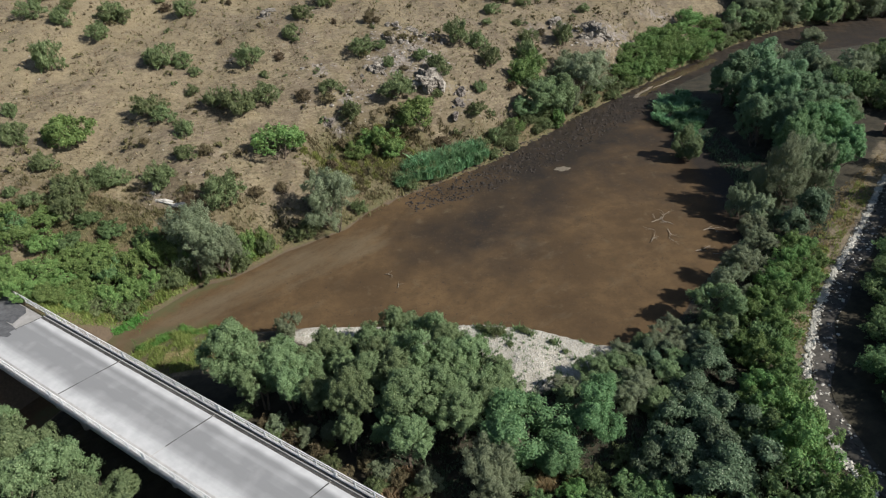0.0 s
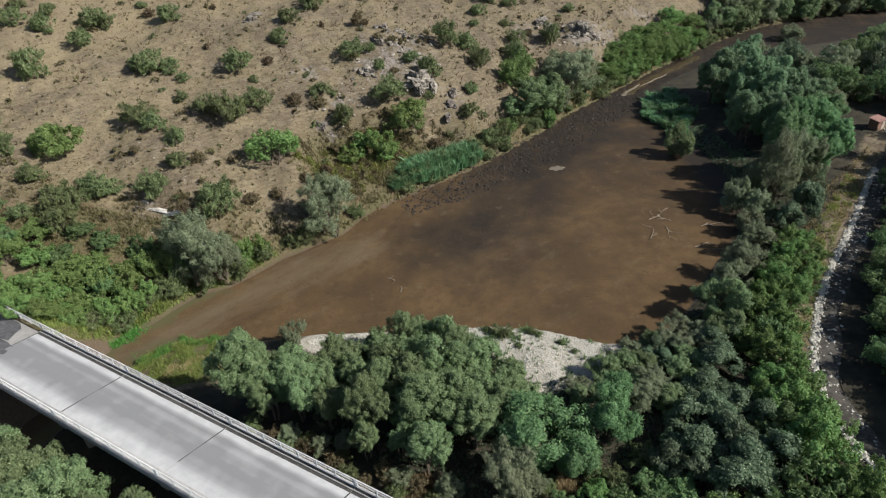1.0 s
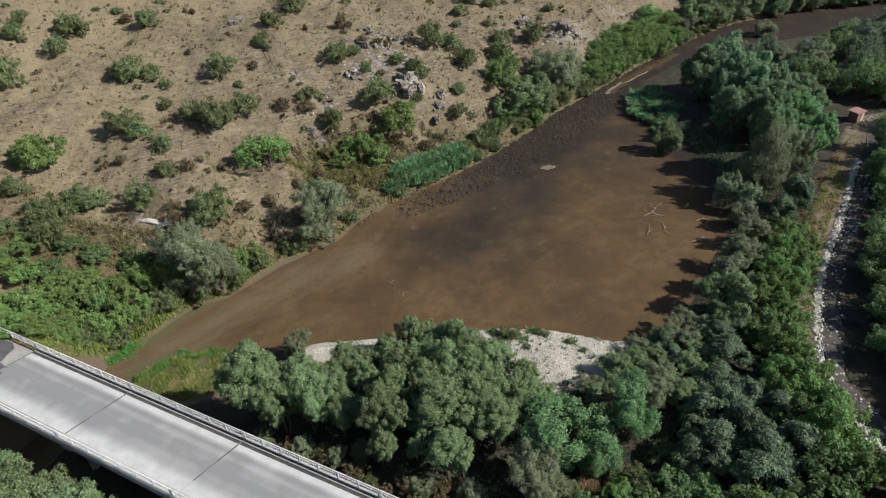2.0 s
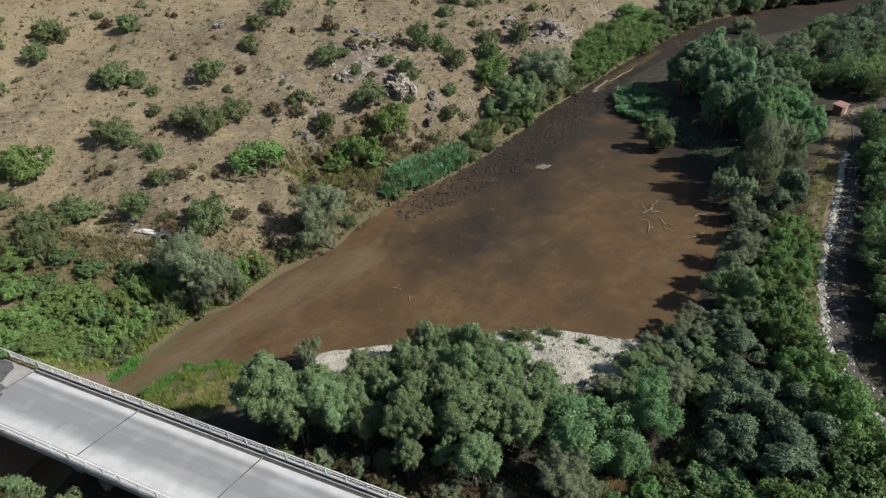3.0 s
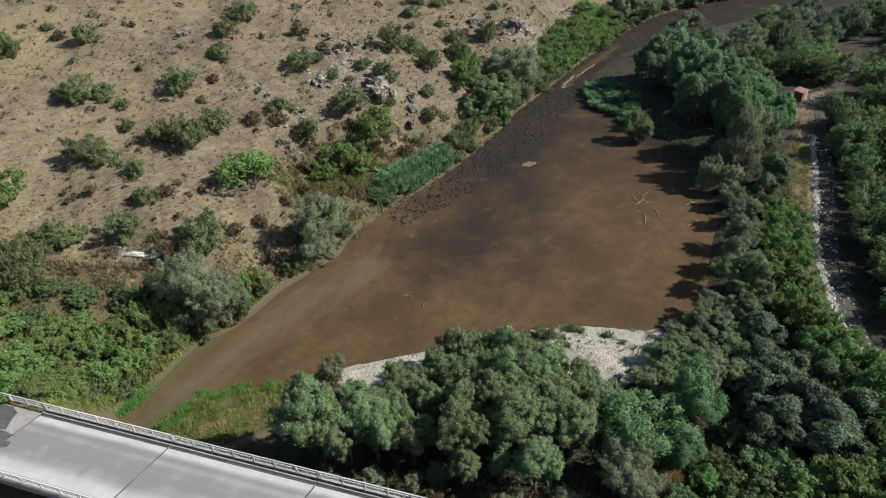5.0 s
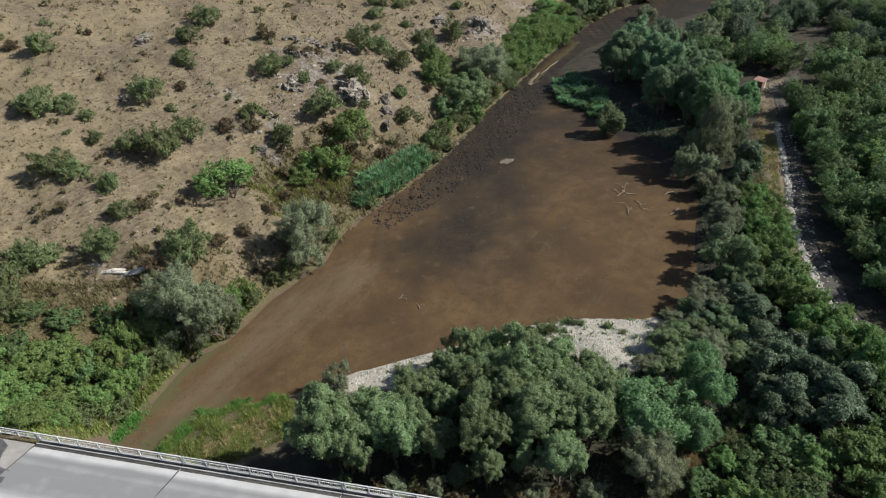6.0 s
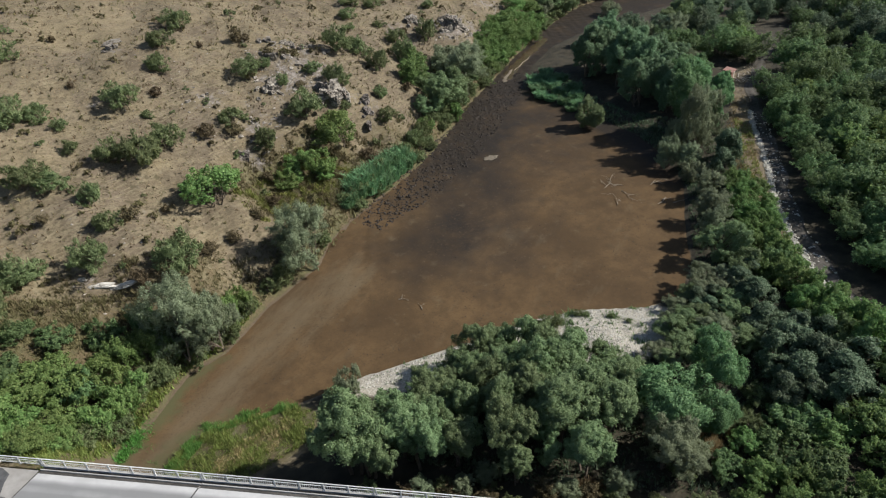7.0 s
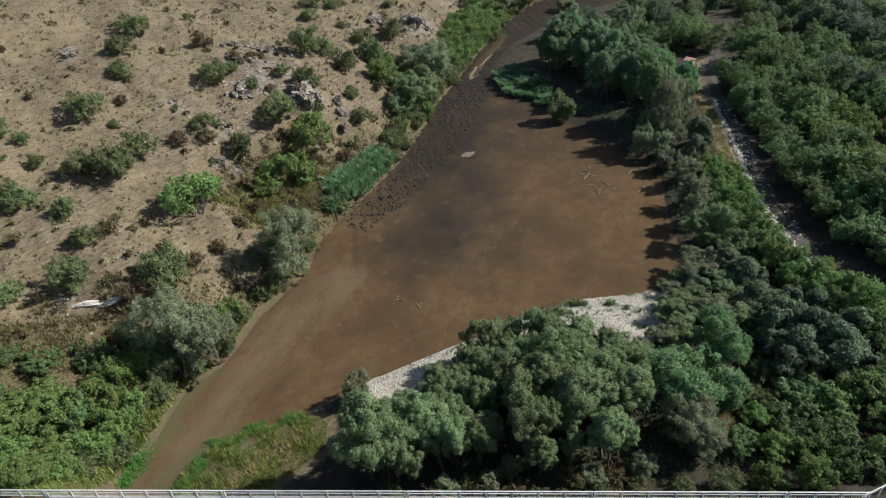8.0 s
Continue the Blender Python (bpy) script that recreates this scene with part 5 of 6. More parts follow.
# the wood beyond the track
set_out(FARD, [(110, 152, 4.4, 10.0), (117, 158, 4.6, 10.5), (124, 163.5, 4.6, 10.5), (106, 142, 4.2, 9.8), (131, 168.5, 4.6, 11.0), (139, 173, 4.6, 11.5)])
set_out(FAR, [(100.5, 133, 4.8, 11.0), (103.5, 125.5, 4.6, 9.6), (104, 113, 5.0, 12.0), (93, 94, 4.6, 10.0), (88, 105, 4.4, 8.6), (51.3, 53.0, 3.8, 6.5), (57.0, 64.0, 3.8, 6.7), (65.0, 74.5, 3.8, 6.9), (74.0, 85.0, 4.0, 7.1), (61.0, 69.0, 3.6, 6.1), (69.5, 79.5, 3.8, 6.7), (78.0, 90.5, 3.8, 7.1)])
set_out(FAR, [(54.0, 58.3, 3.6, 6.3), (50.3, 47.0, 3.6, 6.1), (85.5, 98.5, 4.0, 9.4), (80, 95, 4.0, 8.8), (52, 44, 4.2, 8.6), (60, 56, 4.2, 8.8), (70, 68, 4.2, 9), (84, 84, 4.6, 9.6), (51, 34, 4.4, 8.4), (112, 140, 5, 10.5), (117, 122, 5, 11), (92, 140, 4.6, 9.4)])
set_out(FARY, [(88, 98, 4.0, 8.8), (77, 78, 4.4, 8.8), (64.5, 62.5, 4.2, 8.4), (57, 49.5, 4.2, 8.2), (97, 104.5, 4.4, 9.4), (49, 40, 3.2, 6.6), (108, 133, 4.4, 9.4)])
set_out(GREY, [(91.5, 156.0, 3.8, 9.0), (98.5, 148.5, 4.2, 10.0)], label="pale grey-green willow at the edge of the flat")
wild = random.Random(12)
FLAT = [(86, 168), (96, 154), (118, 157), (150, 172), (205, 188), (205, 214), (120, 212), (90, 197)]


def thicket(count, x0, x1, y0, y1, kinds, test, small=3.0, large=4.8, gap=3.6):
    """Trees at random over a stretch of the plan, none too close to another."""
    set_down, tries = [], 0
    while len(set_down) < count and tries < 6000:
        tries += 1
        x, y = wild.uniform(x0, x1), wild.uniform(y0, y1)
        dl, dr, wet, hill = (v.item() for v in sides(np.array(x), np.array(y)))
        road = float(line_distance(np.array(x), np.array(y), TRACK))
        if wet or inside(np.array(x), np.array(y), FLAT) or not test(x, y, dl, dr, hill, road) or any(math.hypot(x - a, y - b) < gap for a, b in set_down):
            continue
        set_down.append((x, y))
        r = wild.uniform(small, large)
        plant(wild.choice(kinds), x, y, r, float(height(x, y)) + r * wild.uniform(1.5, 2.1))


def beyond_track(x, y):
    """Whether a place lies on the far side of the track from the river."""
    return x > np.interp(y, [-20, 12, 30, 42, 49, 56.5, 64.5, 74.5, 86, 100, 108, 118, 150], [60, 48, 43, 41, 41.4, 44.5, 49.5, 57.5, 67.5, 79.5, 86, 97, 130])


thicket(74, 44, 116, 14, 112, FAR + FAR + FARY, lambda x, y, dl, dr, hill, road: not hill and beyond_track(x, y) and 8.0 < road < 36, 2.6, 4.8, 4.3)
thicket(64, 90, 168, 62, 168, FAR + FARD + FARD, lambda x, y, dl, dr, hill, road: not hill and dr > 4 and road > 14 and not (84 < x < 99 and 111 < y < 126), gap=4.8)
thicket(44, 128, 205, 90, 205, FARD + FAR, lambda x, y, dl, dr, hill, road: not hill and dr > 4, gap=5.2)
thicket(12, 80, 96, 128, 165, FARD + GREY, lambda x, y, dl, dr, hill, road: not hill and dr > 4, gap=5.0)
thicket(60, 92, 190, 200, 262, FARD + GREY, lambda x, y, dl, dr, hill, road: hill and dl > 2.5, 3.6, 5.4, 5.5)
thicket(16, 30, 60, 2, 30, FAR + FARY, lambda x, y, dl, dr, hill, road: road > 5, 3.0, 4.4, 5.0)


# ---- rocks ----
def rock_mesh(seed, cuts=17, level=4):
    """A block broken along flat faces, most of them steep, with upright cracks."""
    rng = random.Random(seed)
    bm = bmesh.new()
    bmesh.ops.create_icosphere(bm, subdivisions=level, radius=1.0)
    planes = [(Vector((rng.gauss(0, 1), rng.gauss(0, 1), rng.gauss(0.05, 0.35))).normalized(), rng.uniform(0.45, 0.82)) for _ in range(cuts)]
    planes.append((Vector((rng.gauss(0, 0.2), rng.gauss(0, 0.2), 1)).normalized(), rng.uniform(0.6, 0.8)))
    shift = Vector((seed * 3.1, seed * 1.7, 0))
    for v in bm.verts:
        for n, d in planes:
            over = v.co.dot(n) - d
            if over > 0:
                v.co -= n * over
        out = v.co.normalized()
        crack = abs(noise.noise(Vector((out.x * 3.4, out.y * 3.4, out.z * 0.9)) + shift))
        v.co += out * (0.12 * noise.noise(out * 1.7 + shift) - 0.30 * max(0.0, 0.13 - crack) / 0.13 + 0.05 * noise.noise(out * 9 + shift))
    me = bpy.data.meshes.new("rock")
    bm.to_mesh(me), bm.free()
    return me


ROCKS = [rock_mesh(s) for s in range(6)]


def rock(x, y, sx, sy, sz, turn, material=None, label="grey weathered limestone rock in the slope", up=0.25):
    me = PICK.choice(ROCKS).copy()
    me.materials.append(material or M_ROCK)
    ob = thing("rock", me, None, label, "rock", "rocks on the hillside")
    ob.matrix_basis = Matrix.Translation((x, y, float(height(x, y)) + sz * 0.62 * up)) @ pose(0, 0, 0, PICK.uniform(-12, 12), PICK.uniform(-12, 12), turn) @ Matrix.Diagonal((sx * 1.25, sy * 1.2, sz * 0.62, 1))
    return ob


def outcrop(count, x, y, long, wide, turn, small, large, material, seed, label="grey weathered limestone rock in the slope"):
    """Blocks of one outcrop, half sunk in the slope, the largest near its middle."""
    rng = random.Random(seed)
    for _ in range(count):
        s, t = rng.gauss(0, 0.5), rng.gauss(0, 0.5)
        c, d = math.cos(radians(turn)), math.sin(radians(turn))
        size = small + (large - small) * rng.random() * math.exp(-(s * s + t * t))
        rock(x + s * long * c - t * wide * d, y + s * long * d + t * wide * c, size * rng.uniform(0.8, 1.4), size * rng.uniform(0.7, 1.0), size * rng.uniform(0.9, 1.7), rng.uniform(0, 180), material, label, rng.uniform(0.0, 0.3))


outcrop(15, -6.5, 131.5, 3.6, 1.6, 20, 0.6, 2.3, M_ROCK, 1)
outcrop(9, -16.5, 136.5, 2.4, 2.4, 40, 0.5, 1.6, M_ROCK, 2)
outcrop(12, -14.0, 144.5, 5.0, 3.0, 10, 0.4, 1.4, M_ROCK, 3)
outcrop(5, -8.5, 150.5, 3.0, 1.5, 10, 0.4, 1.2, M_ROCK, 4)
outcrop(16, 38.5, 168.5, 6.0, 2.2, 25, 0.7, 2.5, M_ROCK, 5)
outcrop(6, 29.0, 169.0, 3.5, 2.0, 10, 0.5, 1.5, M_ROCK, 6)
outcrop(4, -43.0, 150.5, 1.8, 0.8, 5, 0.6, 1.4, M_ROCK, 7, "pale slab of rock in the dry grass")
outcrop(12, -10.5, 151.0, 6.0, 1.4, -8, 0.5, 1.7, M_ROCK, 12)
outcrop(8, -4.6, 134.5, 1.8, 2.6, 60, 0.7, 2.2, M_ROCK, 13)
outcrop(6, -3.0, 148.5, 2.6, 1.4, -20, 0.5, 1.4, M_ROCK, 14)
outcrop(5, -15.6, 138.0, 1.4, 2.4, 50, 0.5, 1.5, M_ROCK, 15)
outcrop(7, 28.5, 172.0, 3.4, 1.8, 10, 0.6, 1.8, M_ROCK, 16)
outcrop(5, -31.0, 134.5, 4.0, 2.0, 10, 0.3, 0.9, M_ROCK, 8)
outcrop(6, 1.0, 131.0, 1.8, 2.6, 10, 0.5, 1.6, M_ROCK_DARK, 9, "dark weathered rock standing out of the slope")
outcrop(5, -25.0, 120.8, 2.0, 1.2, 15, 0.5, 1.4, M_ROCK_DARK, 10, "dark weathered rock standing out of the slope")
rock(-4.8, 133.6, 2.2, 1.1, 3.8, 20, M_ROCK, "tall pale limestone crag with cracked faces", 0.4)
rock(-2.4, 132.6, 1.6, 1.0, 3.2, 65, M_ROCK, "tall pale limestone crag with cracked faces", 0.4)
rock(-6.8, 135.2, 1.5, 1.1, 2.6, 120, M_ROCK, "tall pale limestone crag with cracked faces", 0.3)
rock(-16.2, 136.6, 1.5, 0.9, 2.6, 30, M_ROCK, "pale limestone block in the slope", 0.4)
rock(1.9, 133.8, 1.2, 1.0, 2.2, 10, M_ROCK_DARK, "dark weathered rock standing out of the slope", 0.4)
rock(0.3, 128.6, 1.2, 0.9, 1.9, 70, M_ROCK_DARK, "dark weathered rock standing out of the slope", 0.4)
rock(-43.0, 153.4, 2.4, 0.9, 0.9, 5, M_ROCK, "pale slab of rock in the dry grass", 0.4)
rock(36.5, 170.0, 2.4, 1.4, 3.4, 15, M_ROCK, "tall pale limestone crag with cracked faces", 0.35)
rock(-47.4, 92.1, 2.7, 0.6, 0.7, -10, M_PALE_ROCK, "long bleached slab of rock beside a bush", 0.5)
rock(-50.6, 92.8, 2.3, 0.55, 0.65, -8, M_PALE_ROCK, "long bleached slab of rock beside a bush", 0.5)
rock(-52.6, 94.0, 1.0, 0.36, 0.45, -30, M_PALE_ROCK, "bleached slab of rock beside a bush", 0.5)
strew = random.Random(31)


def stones_mesh(name, rows, material, seed):
    """Many small stones in one mesh: rows of place and size."""
    rng = np.random.RandomState(seed)
    base = np.array([(0, 0, 0.75), (0.9, 0.1, 0.1), (0.3, 0.85, 0.05), (-0.7, 0.6, 0.1), (-0.8, -0.5, 0.0), (0.2, -0.9, 0.1), (0.45, 0.3, 0.6), (-0.35, -0.3, 0.65)])
    faces = np.array([(6, 1, 2), (6, 2, 0), (0, 2, 3), (0, 3, 7), (7, 3, 4), (7, 4, 5), (7, 5, 0), (0, 5, 6), (6, 5, 1)])
    rows = np.asarray(rows, float)
    n = len(rows)
    a = rng.uniform(0, 6.28, n)
    v = base[None] * (1 + rng.uniform(-0.25, 0.25, (n, 8, 3))) * rows[:, 3][:, None, None] * np.stack([rng.uniform(0.7, 1.3, n), rng.uniform(0.7, 1.1, n), rng.uniform(0.5, 0.9, n)], 1)[:, None]
    x = v[..., 0] * np.cos(a)[:, None] - v[..., 1] * np.sin(a)[:, None]
    y = v[..., 0] * np.sin(a)[:, None] + v[..., 1] * np.cos(a)[:, None]
    v = np.stack([x, y, v[..., 2]], -1) + rows[:, None, :3]
    f = (faces[None] + 8 * np.arange(n)[:, None, None]).reshape(-1, 3)
    return mesh_of(name, v.reshape(-1, 3), f, material)


def strewn(name, count, ring, small, large, material, seed, label, category, test=None, lift=-0.02):
    """Loose stones or clods over a ring of corners, one object of stuff."""
    rng = np.random.RandomState(seed)
    lo, hi = np.min(ring, 0), np.max(ring, 0)
    x, y = rng.uniform(lo[0], hi[0], count * 3), rng.uniform(lo[1], hi[1], count * 3)
    keep = inside(x, y, ring)
    if test:
        keep &= test(x, y, rng)
    x, y = x[keep][:count], y[keep][:count]
    size = small + (large - small) * rng.rand(len(x)) ** 3
    z = np.maximum(height(x, y), -0.04) + lift
    thing(name, stones_mesh(name, np.stack([x, y, z, size], 1), material, seed), None, label, category, "", "stuff")


strewn("gravel", 14000, GRAVEL, 0.06, 0.22, M_PEBBLE, 1, "bleached river gravel of the bar", "gravel", lambda x, y, r: (height(x, y) > -0.02), 0.08)
strewn("mud_clods", 12000, [(-12, 107), (20, 133), (45, 156), (56, 160), (48, 146), (30, 128), (20, 118), (5, 107), (-8, 101)], 0.08, 0.42, M_CLOD, 2, "dark clods of mud along the wet edge", "mud clods",
       lambda x, y, r: line_distance(x, y, HILL_FOOT) < 1.0 + 17 * r.rand(len(x)) ** 1.2)
strewn("scattered_stones", 1500, [(-90, 90), (-40, 88), (-5, 118), (45, 165), (30, 185), (-90, 165)], 0.05, 0.3, M_STONE, 3, "pale stones lying in the dry grass", "stones",
       lambda x, y, r: (np.maximum.reduce([0.12 + 0 * x, spot(x, y, -12, 140, 14), spot(x, y, 38, 170, 11), spot(x, y, -50, 96, 7), spot(x, y, -32, 135, 12)]) > r.rand(len(x))))
strewn("broken_rock", 1500, [(-28, 118), (8, 125), (50, 166), (30, 178), (-30, 160)], 0.2, 0.7, M_ROCK, 5, "broken limestone below the outcrops", "stones",
       lambda x, y, r: (np.maximum.reduce([spot(x, y, -11, 141, 11), spot(x, y, 38, 169, 8), spot(x, y, -22, 127, 6)]) > 0.3 + 0.7 * r.rand(len(x))))
strewn("mud_stones", 1200, [(-30, 70), (-22, 68.6), (-8, 68), (2, 68.4), (10, 67), (18, 63), (24, 63), (30, 68), (26, 74), (12, 75), (-10, 74)], 0.04, 0.13, M_CLOD, 8, "small stones and clods on the mud by the gravel", "stones",
       lambda x, y, r: np.exp(-line_distance(x, y, WOOD_BANK) / 2.2) > r.rand(len(x)))
strewn("mud_specks", 2600, [(-40, 74), (-20, 72), (20, 68), (44, 90), (42, 120), (20, 120), (-10, 100)], 0.03, 0.12, M_CLOD, 9, "small dark clods and twigs strewn over the mud", "mud clods", lambda x, y, r: waves(x, y, 7, 40) + 0.7 * r.normal(0, 1, len(x)) > 0.2)
edge_rows = []
for p, q in zip(TRACK_LINE[:-1], TRACK_LINE[1:]):
    if p.y > 103 and p.x > 60:
        continue
    way = (q - p).normalized()
    side = Vector((-way.y, way.x, 0)) if way.y < 0 else Vector((way.y, -way.x, 0))
    for _ in range(40):
        s = strew.gauss(-1.55, 0.24) if strew.random() < 0.86 else strew.uniform(-2.3, 1.4)
        w = p.lerp(q, strew.random()) + side * s
        edge_rows.append((w.x, w.y, float(height(w.x, w.y)) + 0.04, 0.05 + 0.27 * strew.random() ** 2))
thing("track_stones", stones_mesh("track_stones", edge_rows, M_PEBBLE, 6), None, "white stones along the edge of the track", "stones", "", "stuff")


# ---- grasses, herbs and reeds ----
def blades(name, x, y, z, tall, material, seed, label, category, each=5, lean=0.5, wide=0.12):
    """Tufts of narrow leaves, several to a tuft, in one object of stuff."""
    rng = np.random.RandomState(seed)
    n = len(x)
    k = np.repeat(np.arange(n), each)
    m = len(k)
    a, s = rng.uniform(0, 6.28, m), np.repeat(tall, each) * rng.uniform(0.6, 1.2, m)
    tip = np.stack([np.cos(a), np.sin(a), np.zeros(m)], 1) * (s * lean * rng.rand(m))[:, None] + np.stack([0 * s, 0 * s, s], 1)
    w = np.stack([-np.sin(a), np.cos(a), 0 * a], 1) * (s * wide)[:, None]
    foot = np.stack([x[k], y[k], z[k] - 0.03], 1) + rng.normal(0, 0.22, (m, 3)) * (s * 0.8)[:, None] * (1, 1, 0)
    v = np.stack([foot - w * 0.6, foot + w * 0.6, foot + tip], 1).reshape(-1, 3)
    thing(name, mesh_of(name, v, np.arange(3 * m).reshape(-1, 3), material), None, label, category, "", "stuff")


def tufts(name, count, ring, small, large, material, seed, label, category, test=None, **more):
    rng = np.random.RandomState(seed)
    lo, hi = np.min(ring, 0), np.max(ring, 0)
    x, y = rng.uniform(lo[0], hi[0], count * 4), rng.uniform(lo[1], hi[1], count * 4)
    u, n = x * DECK_U[0] + y * DECK_U[1], x * DECK_N[0] + y * DECK_N[1]
    keep = inside(x, y, ring) & ((np.abs(n - 20.6) > 4.6) | ((u > BRIDGE_START) & (u < BRIDGE_END)))
    if test:
        keep &= test(x, y, rng)
    x, y = x[keep][:count], y[keep][:count]
    uneven = np.clip(0.75 + 0.45 * waves(x, y, 4.5, seed) + 0.25 * waves(x, y, 1.3, seed + 1), 0.25, 1.4)
    blades(name, x, y, height(x, y), (small + (large - small) * rng.rand(len(x)) ** 2) * uneven, material, seed, label, category, **more)


HILLSIDE = [(-125, 95), (-80, 76), (-55, 80), (-40, 85), (-22, 98), (-2, 116), (22, 137), (45, 160), (70, 190), (60, 215), (-120, 185)]
clear = lambda x, y, r: line_distance(x, y, HILL_FOOT) > 1.2
patchy = lambda x, y, r: (line_distance(x, y, HILL_FOOT) > 1.0) & (waves(x, y, 9, 31) + waves(x, y, 3.1, 32) + 0.6 * r.normal(0, 1, len(x)) > 0.5)
tufts("dry_grass", 30000, HILLSIDE, 0.12, 0.42, L_STRAW, 41, "short dry straw-coloured grass on the slope", "dry grass", clear, each=4)
tufts("tussocks", 26000, HILLSIDE, 0.14, 0.4, L_TUSSOCK, 57, "small brown tussocks in the dry grass", "tussocks", clear, wide=0.35, lean=0.9, each=4)
tufts("brown_clumps", 5200, HILLSIDE, 0.3, 0.75, L_BROWN, 58, "dark withered clumps in the dry grass", "tussocks", patchy, wide=0.16, lean=0.9, each=12)
tufts("dry_herbs", 13000, HILLSIDE, 0.18, 0.6, L_OLIVE, 42, "brown-green dry herbs in the grass", "dry herbs", patchy, wide=0.3, lean=0.9, each=5)
tufts("slope_scrub", 4200, [(-29, 106), (-18, 103), (-8, 111), (-3, 116), (4, 124), (-4, 128), (-14, 126), (-22, 122), (-31, 116)], 0.35, 1.0, L_OLIVE, 59, "brown-green scrub below the rocks", "scrub", lambda x, y, r: (line_distance(x, y, HILL_FOOT) > 0.6) & (waves(x, y, 4, 33) + 0.5 * r.normal(0, 1, len(x)) > -0.1), wide=0.14, lean=0.8, each=9)
tufts("hedge_scrub", 3000, [(-80, 84), (-62, 83), (-48, 86), (-38, 88), (-30, 93), (-34, 98), (-46, 95), (-62, 95), (-80, 93)], 0.3, 0.9, L_OLIVE, 63, "brown-green scrub above the hedge", "scrub", lambda x, y, r: waves(x, y, 4, 34) + 0.5 * r.normal(0, 1, len(x)) > -0.2, wide=0.14, lean=0.8, each=9)
tufts("low_tussocks", 3600, HILLSIDE, 0.25, 0.62, L_OLIVE, 65, "low olive tussocks on the lower slope", "tussocks", lambda x, y, r: (line_distance(x, y, HILL_FOOT) > 3) & (np.exp(-line_distance(x, y, HILL_FOOT) / 22) > r.rand(len(x))) & (waves(x, y, 6, 35) > -0.4), wide=0.2, lean=1.0, each=16)
tufts("green_herbs", 6000, [(-31, 108), (-27, 103.5), (-18, 106), (-8, 113), (-5, 118), (-12, 123), (-20, 121), (-26, 115)], 0.3, 0.9, L_GRASS, 43, "half-green herbs below the bushes", "herbs", patchy, wide=0.2, lean=0.8, each=7)
tufts("channel_herbs", 6500, [(-60, 60), (-52, 70), (-47.5, 74.8), (-43, 80.2), (-38, 82.3), (-31, 89.5), (-34, 91), (-44, 85), (-52, 77), (-62, 66)], 0.35, 1.1, L_GRASS, 54, "rough green growth beside the dried channel", "herbs", lambda x, y, r: line_distance(x, y, HILL_FOOT) > 0.15, wide=0.16, lean=0.8, each=6)
tufts("foot_herbs", 13000, [(-40, 84), (-20, 97), (-2, 114), (22, 135), (45, 158), (62, 174), (60, 178), (42, 162), (18, 140), (-6, 120), (-24, 103), (-42, 88)], 0.3, 1.1, L_OLIVE, 53, "rough herbs along the foot of the hill", "herbs", lambda x, y, r: (line_distance(x, y, HILL_FOOT) > 0.2) & (waves(x, y, 5, 15) > -0.7), wide=0.18, lean=0.8)
tufts("hedge_herbs", 8000, [(-74, 84), (-52, 70), (-44, 80), (-40, 86), (-48, 92), (-64, 90)], 0.3, 0.9, L_OLIVE, 44, "rough green herbs under the hedge", "herbs", clear, wide=0.12, lean=0.8, each=7)
tufts("bank_grass", 9000, MEADOW, 0.25, 0.75, L_GRASS, 45, "green and yellow grass on the river bank", "grass", lambda x, y, r: height(x, y) > 0.02, wide=0.1, each=6)
tufts("shade_growth", 2600, [(46, 85), (52, 96), (54, 110), (53, 121), (51, 130), (58, 130), (60, 110), (57, 94), (50, 84)], 0.3, 0.8, L_DARK, 60, "low dark growth beneath the bend willows", "undergrowth", None, wide=0.2, lean=0.9)
tufts("channel_straw", 2600, [(-64, 56), (-58, 60.5), (-51.5, 70.5), (-54, 74), (-64, 66)], 0.3, 0.8, L_GRASS, 61, "rough yellow grass beside the bridge", "grass", None, wide=0.14, each=6)
tufts("bank_straw", 1500, [(-43, 60.5), (-35, 61.5), (-31, 65), (-33, 66.5), (-41, 63.5)], 0.25, 0.6, L_STRAW, 62, "dry straw-coloured grass on the river bank", "dry grass", None, wide=0.14, each=6)
tufts("bank_reeds", 2200, [(-52, 69), (-49.5, 75), (-47.5, 73.5), (-47.5, 66)], 0.3, 0.8, L_LUSH, 46, "green water plants at the edge of the mud", "water plants", None, wide=0.12)
tufts("reed_edge", 3800, [(-46.8, 65), (-42.3, 70.2), (-31.5, 69.3), (-31, 67.2), (-41.6, 67.8), (-45, 64)], 0.35, 0.8, L_LUSH, 47, "bright green grass along the channel", "grass", None, wide=0.1)
tufts("gravel_weeds", 4200, GRAVEL, 0.3, 0.6, L_WOOD, 50, "green weeds growing on the gravel", "weeds", lambda x, y, r: (1.2 * spot(x, y, 4, 65.0, 3.0) + spot(x, y, 8.6, 65.0, 1.6) + spot(x, y, 11.5, 62, 1.2) + spot(x, y, -3, 64, 4) + 0.1 + 0.8 * (waves(x, y, 3, 9) + 0.5 * waves(x, y, 1.1, 8) > 0.75)) > r.rand(len(x)) * 1.2, wide=0.25, lean=0.9)
tufts("woodland_herbs", 24000, [(-30, 60), (-10, 42), (8, 33), (40, 28), (42, 60), (70, 100), (60, 118), (48, 96), (36, 76), (26, 64), (15, 54)], 0.25, 0.7, L_DARK, 51, "low green undergrowth beneath the trees", "undergrowth", lambda x, y, r: (height(x, y) > 0.3) & (line_distance(x, y, TRACK) > 2.2), wide=0.25, lean=0.9)
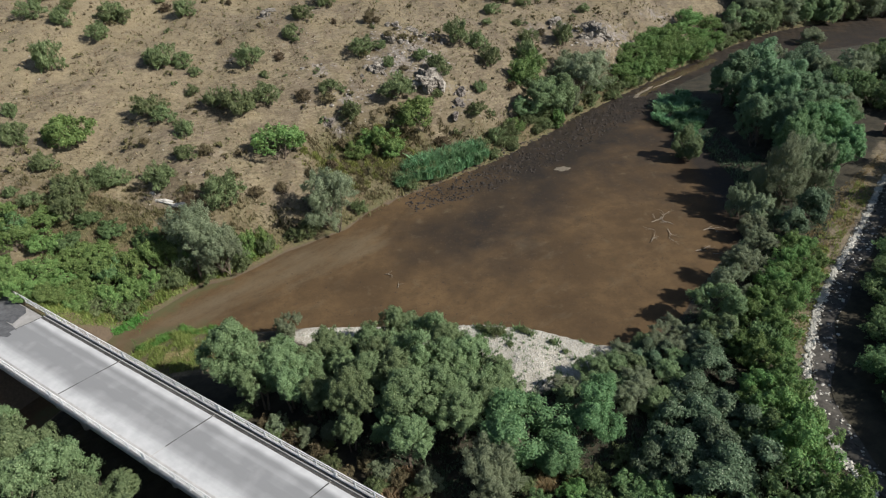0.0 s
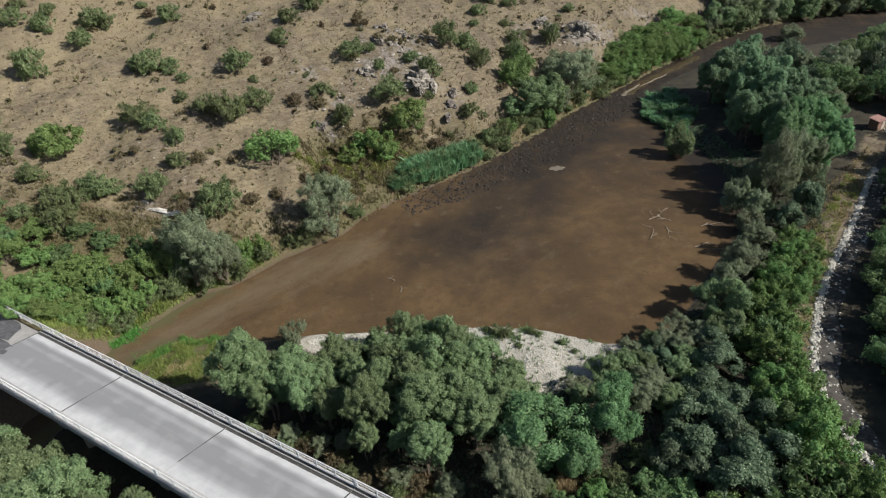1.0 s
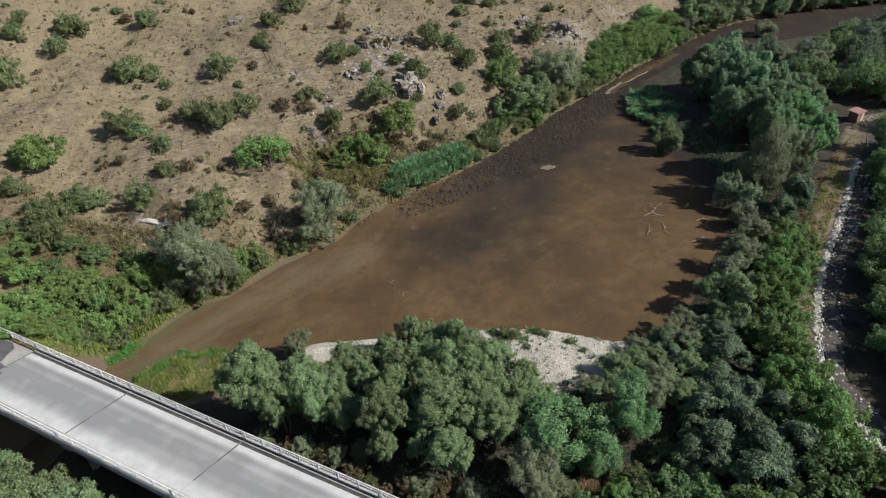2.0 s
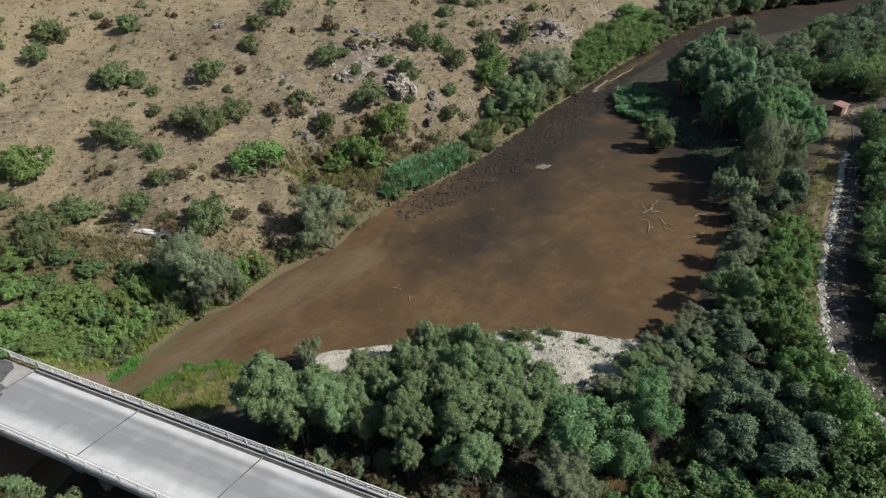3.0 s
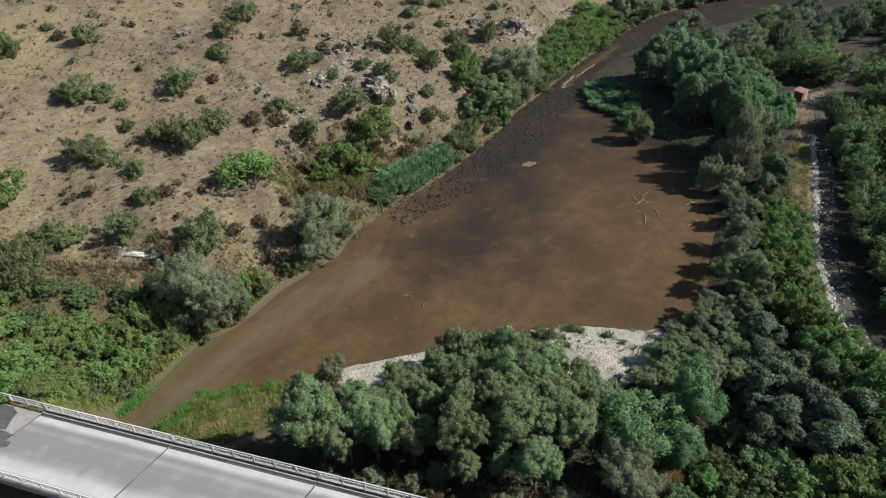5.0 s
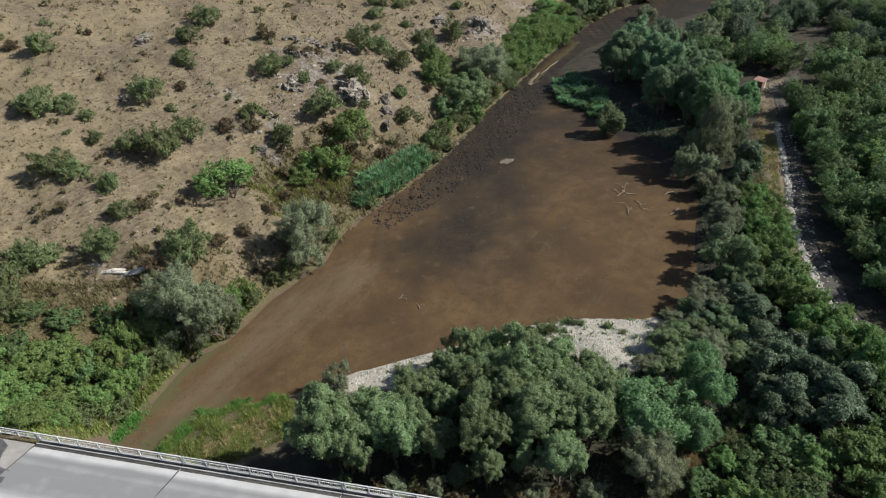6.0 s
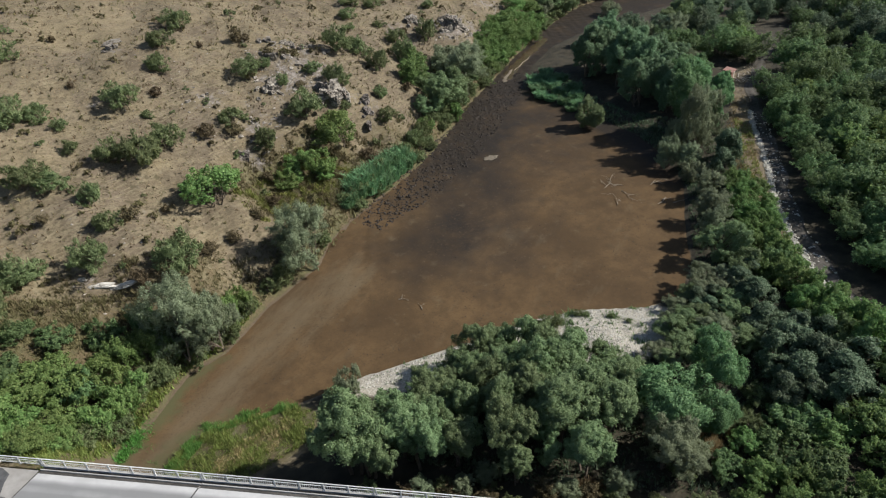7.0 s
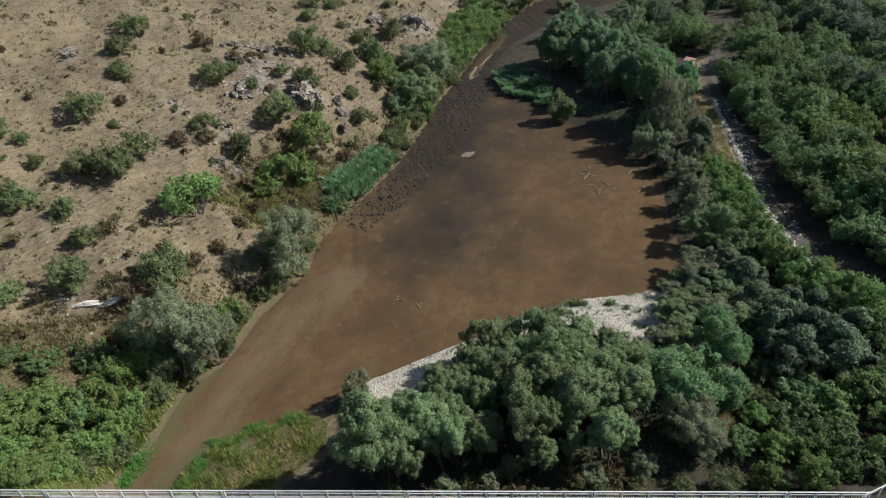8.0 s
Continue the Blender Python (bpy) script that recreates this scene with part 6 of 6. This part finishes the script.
tufts("straw_patch", 1500, [(-10.5, 39), (-8, 42.5), (-4.5, 41), (-6.5, 37.5)], 0.3, 0.8, L_STRAW, 55, "dry straw-coloured grass in a clearing", "dry grass", None, wide=0.12)
tufts("straw_clearing", 1200, [(6, 39), (7.5, 42), (11.5, 42), (11, 38.5)], 0.3, 0.8, L_STRAW, 56, "dry straw-coloured grass in a clearing", "dry grass", None, wide=0.12)
tufts("verge_straw", 4200, [(54, 78), (62, 84), (76, 99), (90, 112), (86, 114), (70, 100), (56, 86)], 0.2, 0.6, L_STRAW, 64, "dry straw-coloured grass beside the track", "dry grass", lambda x, y, r: line_distance(x, y, TRACK) > 1.9, wide=0.14, each=6)
tufts("verge_grass", 5200, [(38, 52), (43, 58), (62, 84), (76, 99), (74, 102), (58, 84), (40, 62)], 0.25, 0.8, L_GRASS, 52, "sunlit rough grass beside the track", "grass", lambda x, y, r: line_distance(x, y, TRACK) > 2.0, wide=0.16, each=6)


# ---- small things ----
def dead_branch(x, y, long, turn, seed, label="bleached dead branch lying on the mud"):
    rng = random.Random(seed)
    paths = []

    def grow(p, a, length, r, depth):
        q, path = Vector(p), [(Vector(p), r)]
        for k in range(4):
            a += rng.uniform(-0.35, 0.35)
            q = q + Vector((math.cos(a), math.sin(a), rng.uniform(-0.03, 0.09))) * length / 4
            q.z = max(q.z, 0.03)
            path.append((q.copy(), r * (1 - 0.2 * (k + 1))))
            if depth and rng.random() < 0.75:
                grow(q, a + rng.choice((-1, 1)) * rng.uniform(0.5, 1.0), length * rng.uniform(0.35, 0.55), r * 0.55, depth - 1)
        paths.append(path)

    grow((0, 0, 0.05), 0.0, long * 0.95, 0.06, 2)
    v, f = tubes(paths, 5)
    ob = thing("dead_branch", mesh_of("dead_branch", v, f, M_DEAD, True), None, label, "branch", "dead branches on the ground")
    ob.matrix_basis = pose(x, y, max(float(height(x, y)), 0.0) - 0.02, 0, 0, turn)


for k, row in enumerate(((34.0, 93.5, 4.2, 10), (36.0, 91.0, 3.4, -70), (32.2, 87.3, 3.6, 40), (42.0, 90.2, 3.6, 30), (38.5, 84.0, 3.2, 25), (41.0, 83.0, 2.6, -20), (37.5, 92.5, 2.6, 120))):
    dead_branch(*row, k)
dead_branch(-10.2, 77.4, 1.6, 60, 20, "small dark snag sticking out of the mud")
dead_branch(-12.4, 81.2, 1.5, 0, 21, "thin dead branch lying on the mud")


def build_hut(x, y, turn):
    hut = thing("hut", None, None, "small red-brown hut with a rusty sheet roof", "hut")
    bm = bmesh.new()
    box(bm, (2.6, 2.0, 2.0), pose(0, 0, 1.0), 0.03)
    part("wall", bm, M_WALL, hut)
    bm = bmesh.new()
    rows = []
    for side in (-1.25, 1.25):
        top = [(-1.55 + 0.0775 * k, side, 2.14 + 0.12 * side + (0.03 if k % 4 < 2 else 0.0)) for k in range(41)]
        rows.append([bm.verts.new(p) for p in top + [(px, py, pz - 0.05) for px, py, pz in top[::-1]]])
    for k in range(82):
        bm.faces.new((rows[0][k], rows[0][(k + 1) % 82], rows[1][(k + 1) % 82], rows[1][k]))
    for ring in rows:
        for k in range(40):
            bm.faces.new((ring[k], ring[k + 1], ring[80 - k], ring[81 - k]))
    bmesh.ops.recalc_face_normals(bm, faces=bm.faces)
    part("roof", bm, M_ROOF, hut, "rusty red ribbed sheet roof")
    part("door", box(bmesh.new(), (0.8, 0.06, 1.7), pose(0.5, -1.03, 0.87), 0.01), M_TIMBER, hut)
    hut.matrix_basis = pose(x, y, float(height(x, y)) - 0.02, 0, 0, turn)


def build_guard_rail():
    """A rail that flares away from the road behind the bridge's end."""
    rail = thing("guard_rail", None, None, "white guard rail flaring from the road past the bridge", "guard rail")
    a, b = deck_point(BRIDGE_END + 0.5, 24.6), deck_point(BRIDGE_END + 8.5, 28.2)
    turn, long = math.degrees(math.atan2(b.y - a.y, b.x - a.x)), (b - a).length
    part("beam", box(bmesh.new(), (long, 0.07, 0.34), Matrix.Translation((a + b) / 2) @ pose(0, 0, 0.78, 0, 0, turn), 0.02), M_RAIL, rail)
    for k in range(5):
        p = a.lerp(b, 0.03 + 0.235 * k)
        foot = float(height(p.x, p.y)) - p.z - 0.3
        part("post", box(bmesh.new(), (0.11, 0.09, 0.9 - foot), Matrix.Translation(p) @ pose(0, 0, (0.9 + foot) / 2, 0, 0, turn) @ pose(0, -0.09, 0), 0.01), M_RAIL, rail)


for k in range(14):
    turn = random.Random(90 + k)
    step = turn.random()
    dead_branch(93.0 + 15 * step + turn.uniform(-1.5, 1.5), 116.6 + 10.5 * step + turn.uniform(-1.2, 1.2), turn.uniform(3.0, 5.0), turn.uniform(-20, 80), 40 + k, "bleached cut branch lying beside the track")
build_guard_rail()
build_hut(91.0, 120.5, 25)
for k in range(16):
    r = random.Random(70 + k)
    x, y = 94.5 + r.uniform(-3.5, 4.5), 117.0 + r.uniform(-2.5, 3.5)
    ob = thing("plank", box(bmesh.new(), (r.uniform(2.0, 3.6), 0.16, 0.06), None, 0.008), M_TIMBER, "grey scrap timber lying beside the hut", "timber", "timber heap by the hut")
    ob.matrix_basis = pose(x, y, float(height(x, y)) + 0.05 + 0.04 * (k % 4), r.uniform(-4, 4), r.uniform(-5, 5), r.uniform(0, 180))
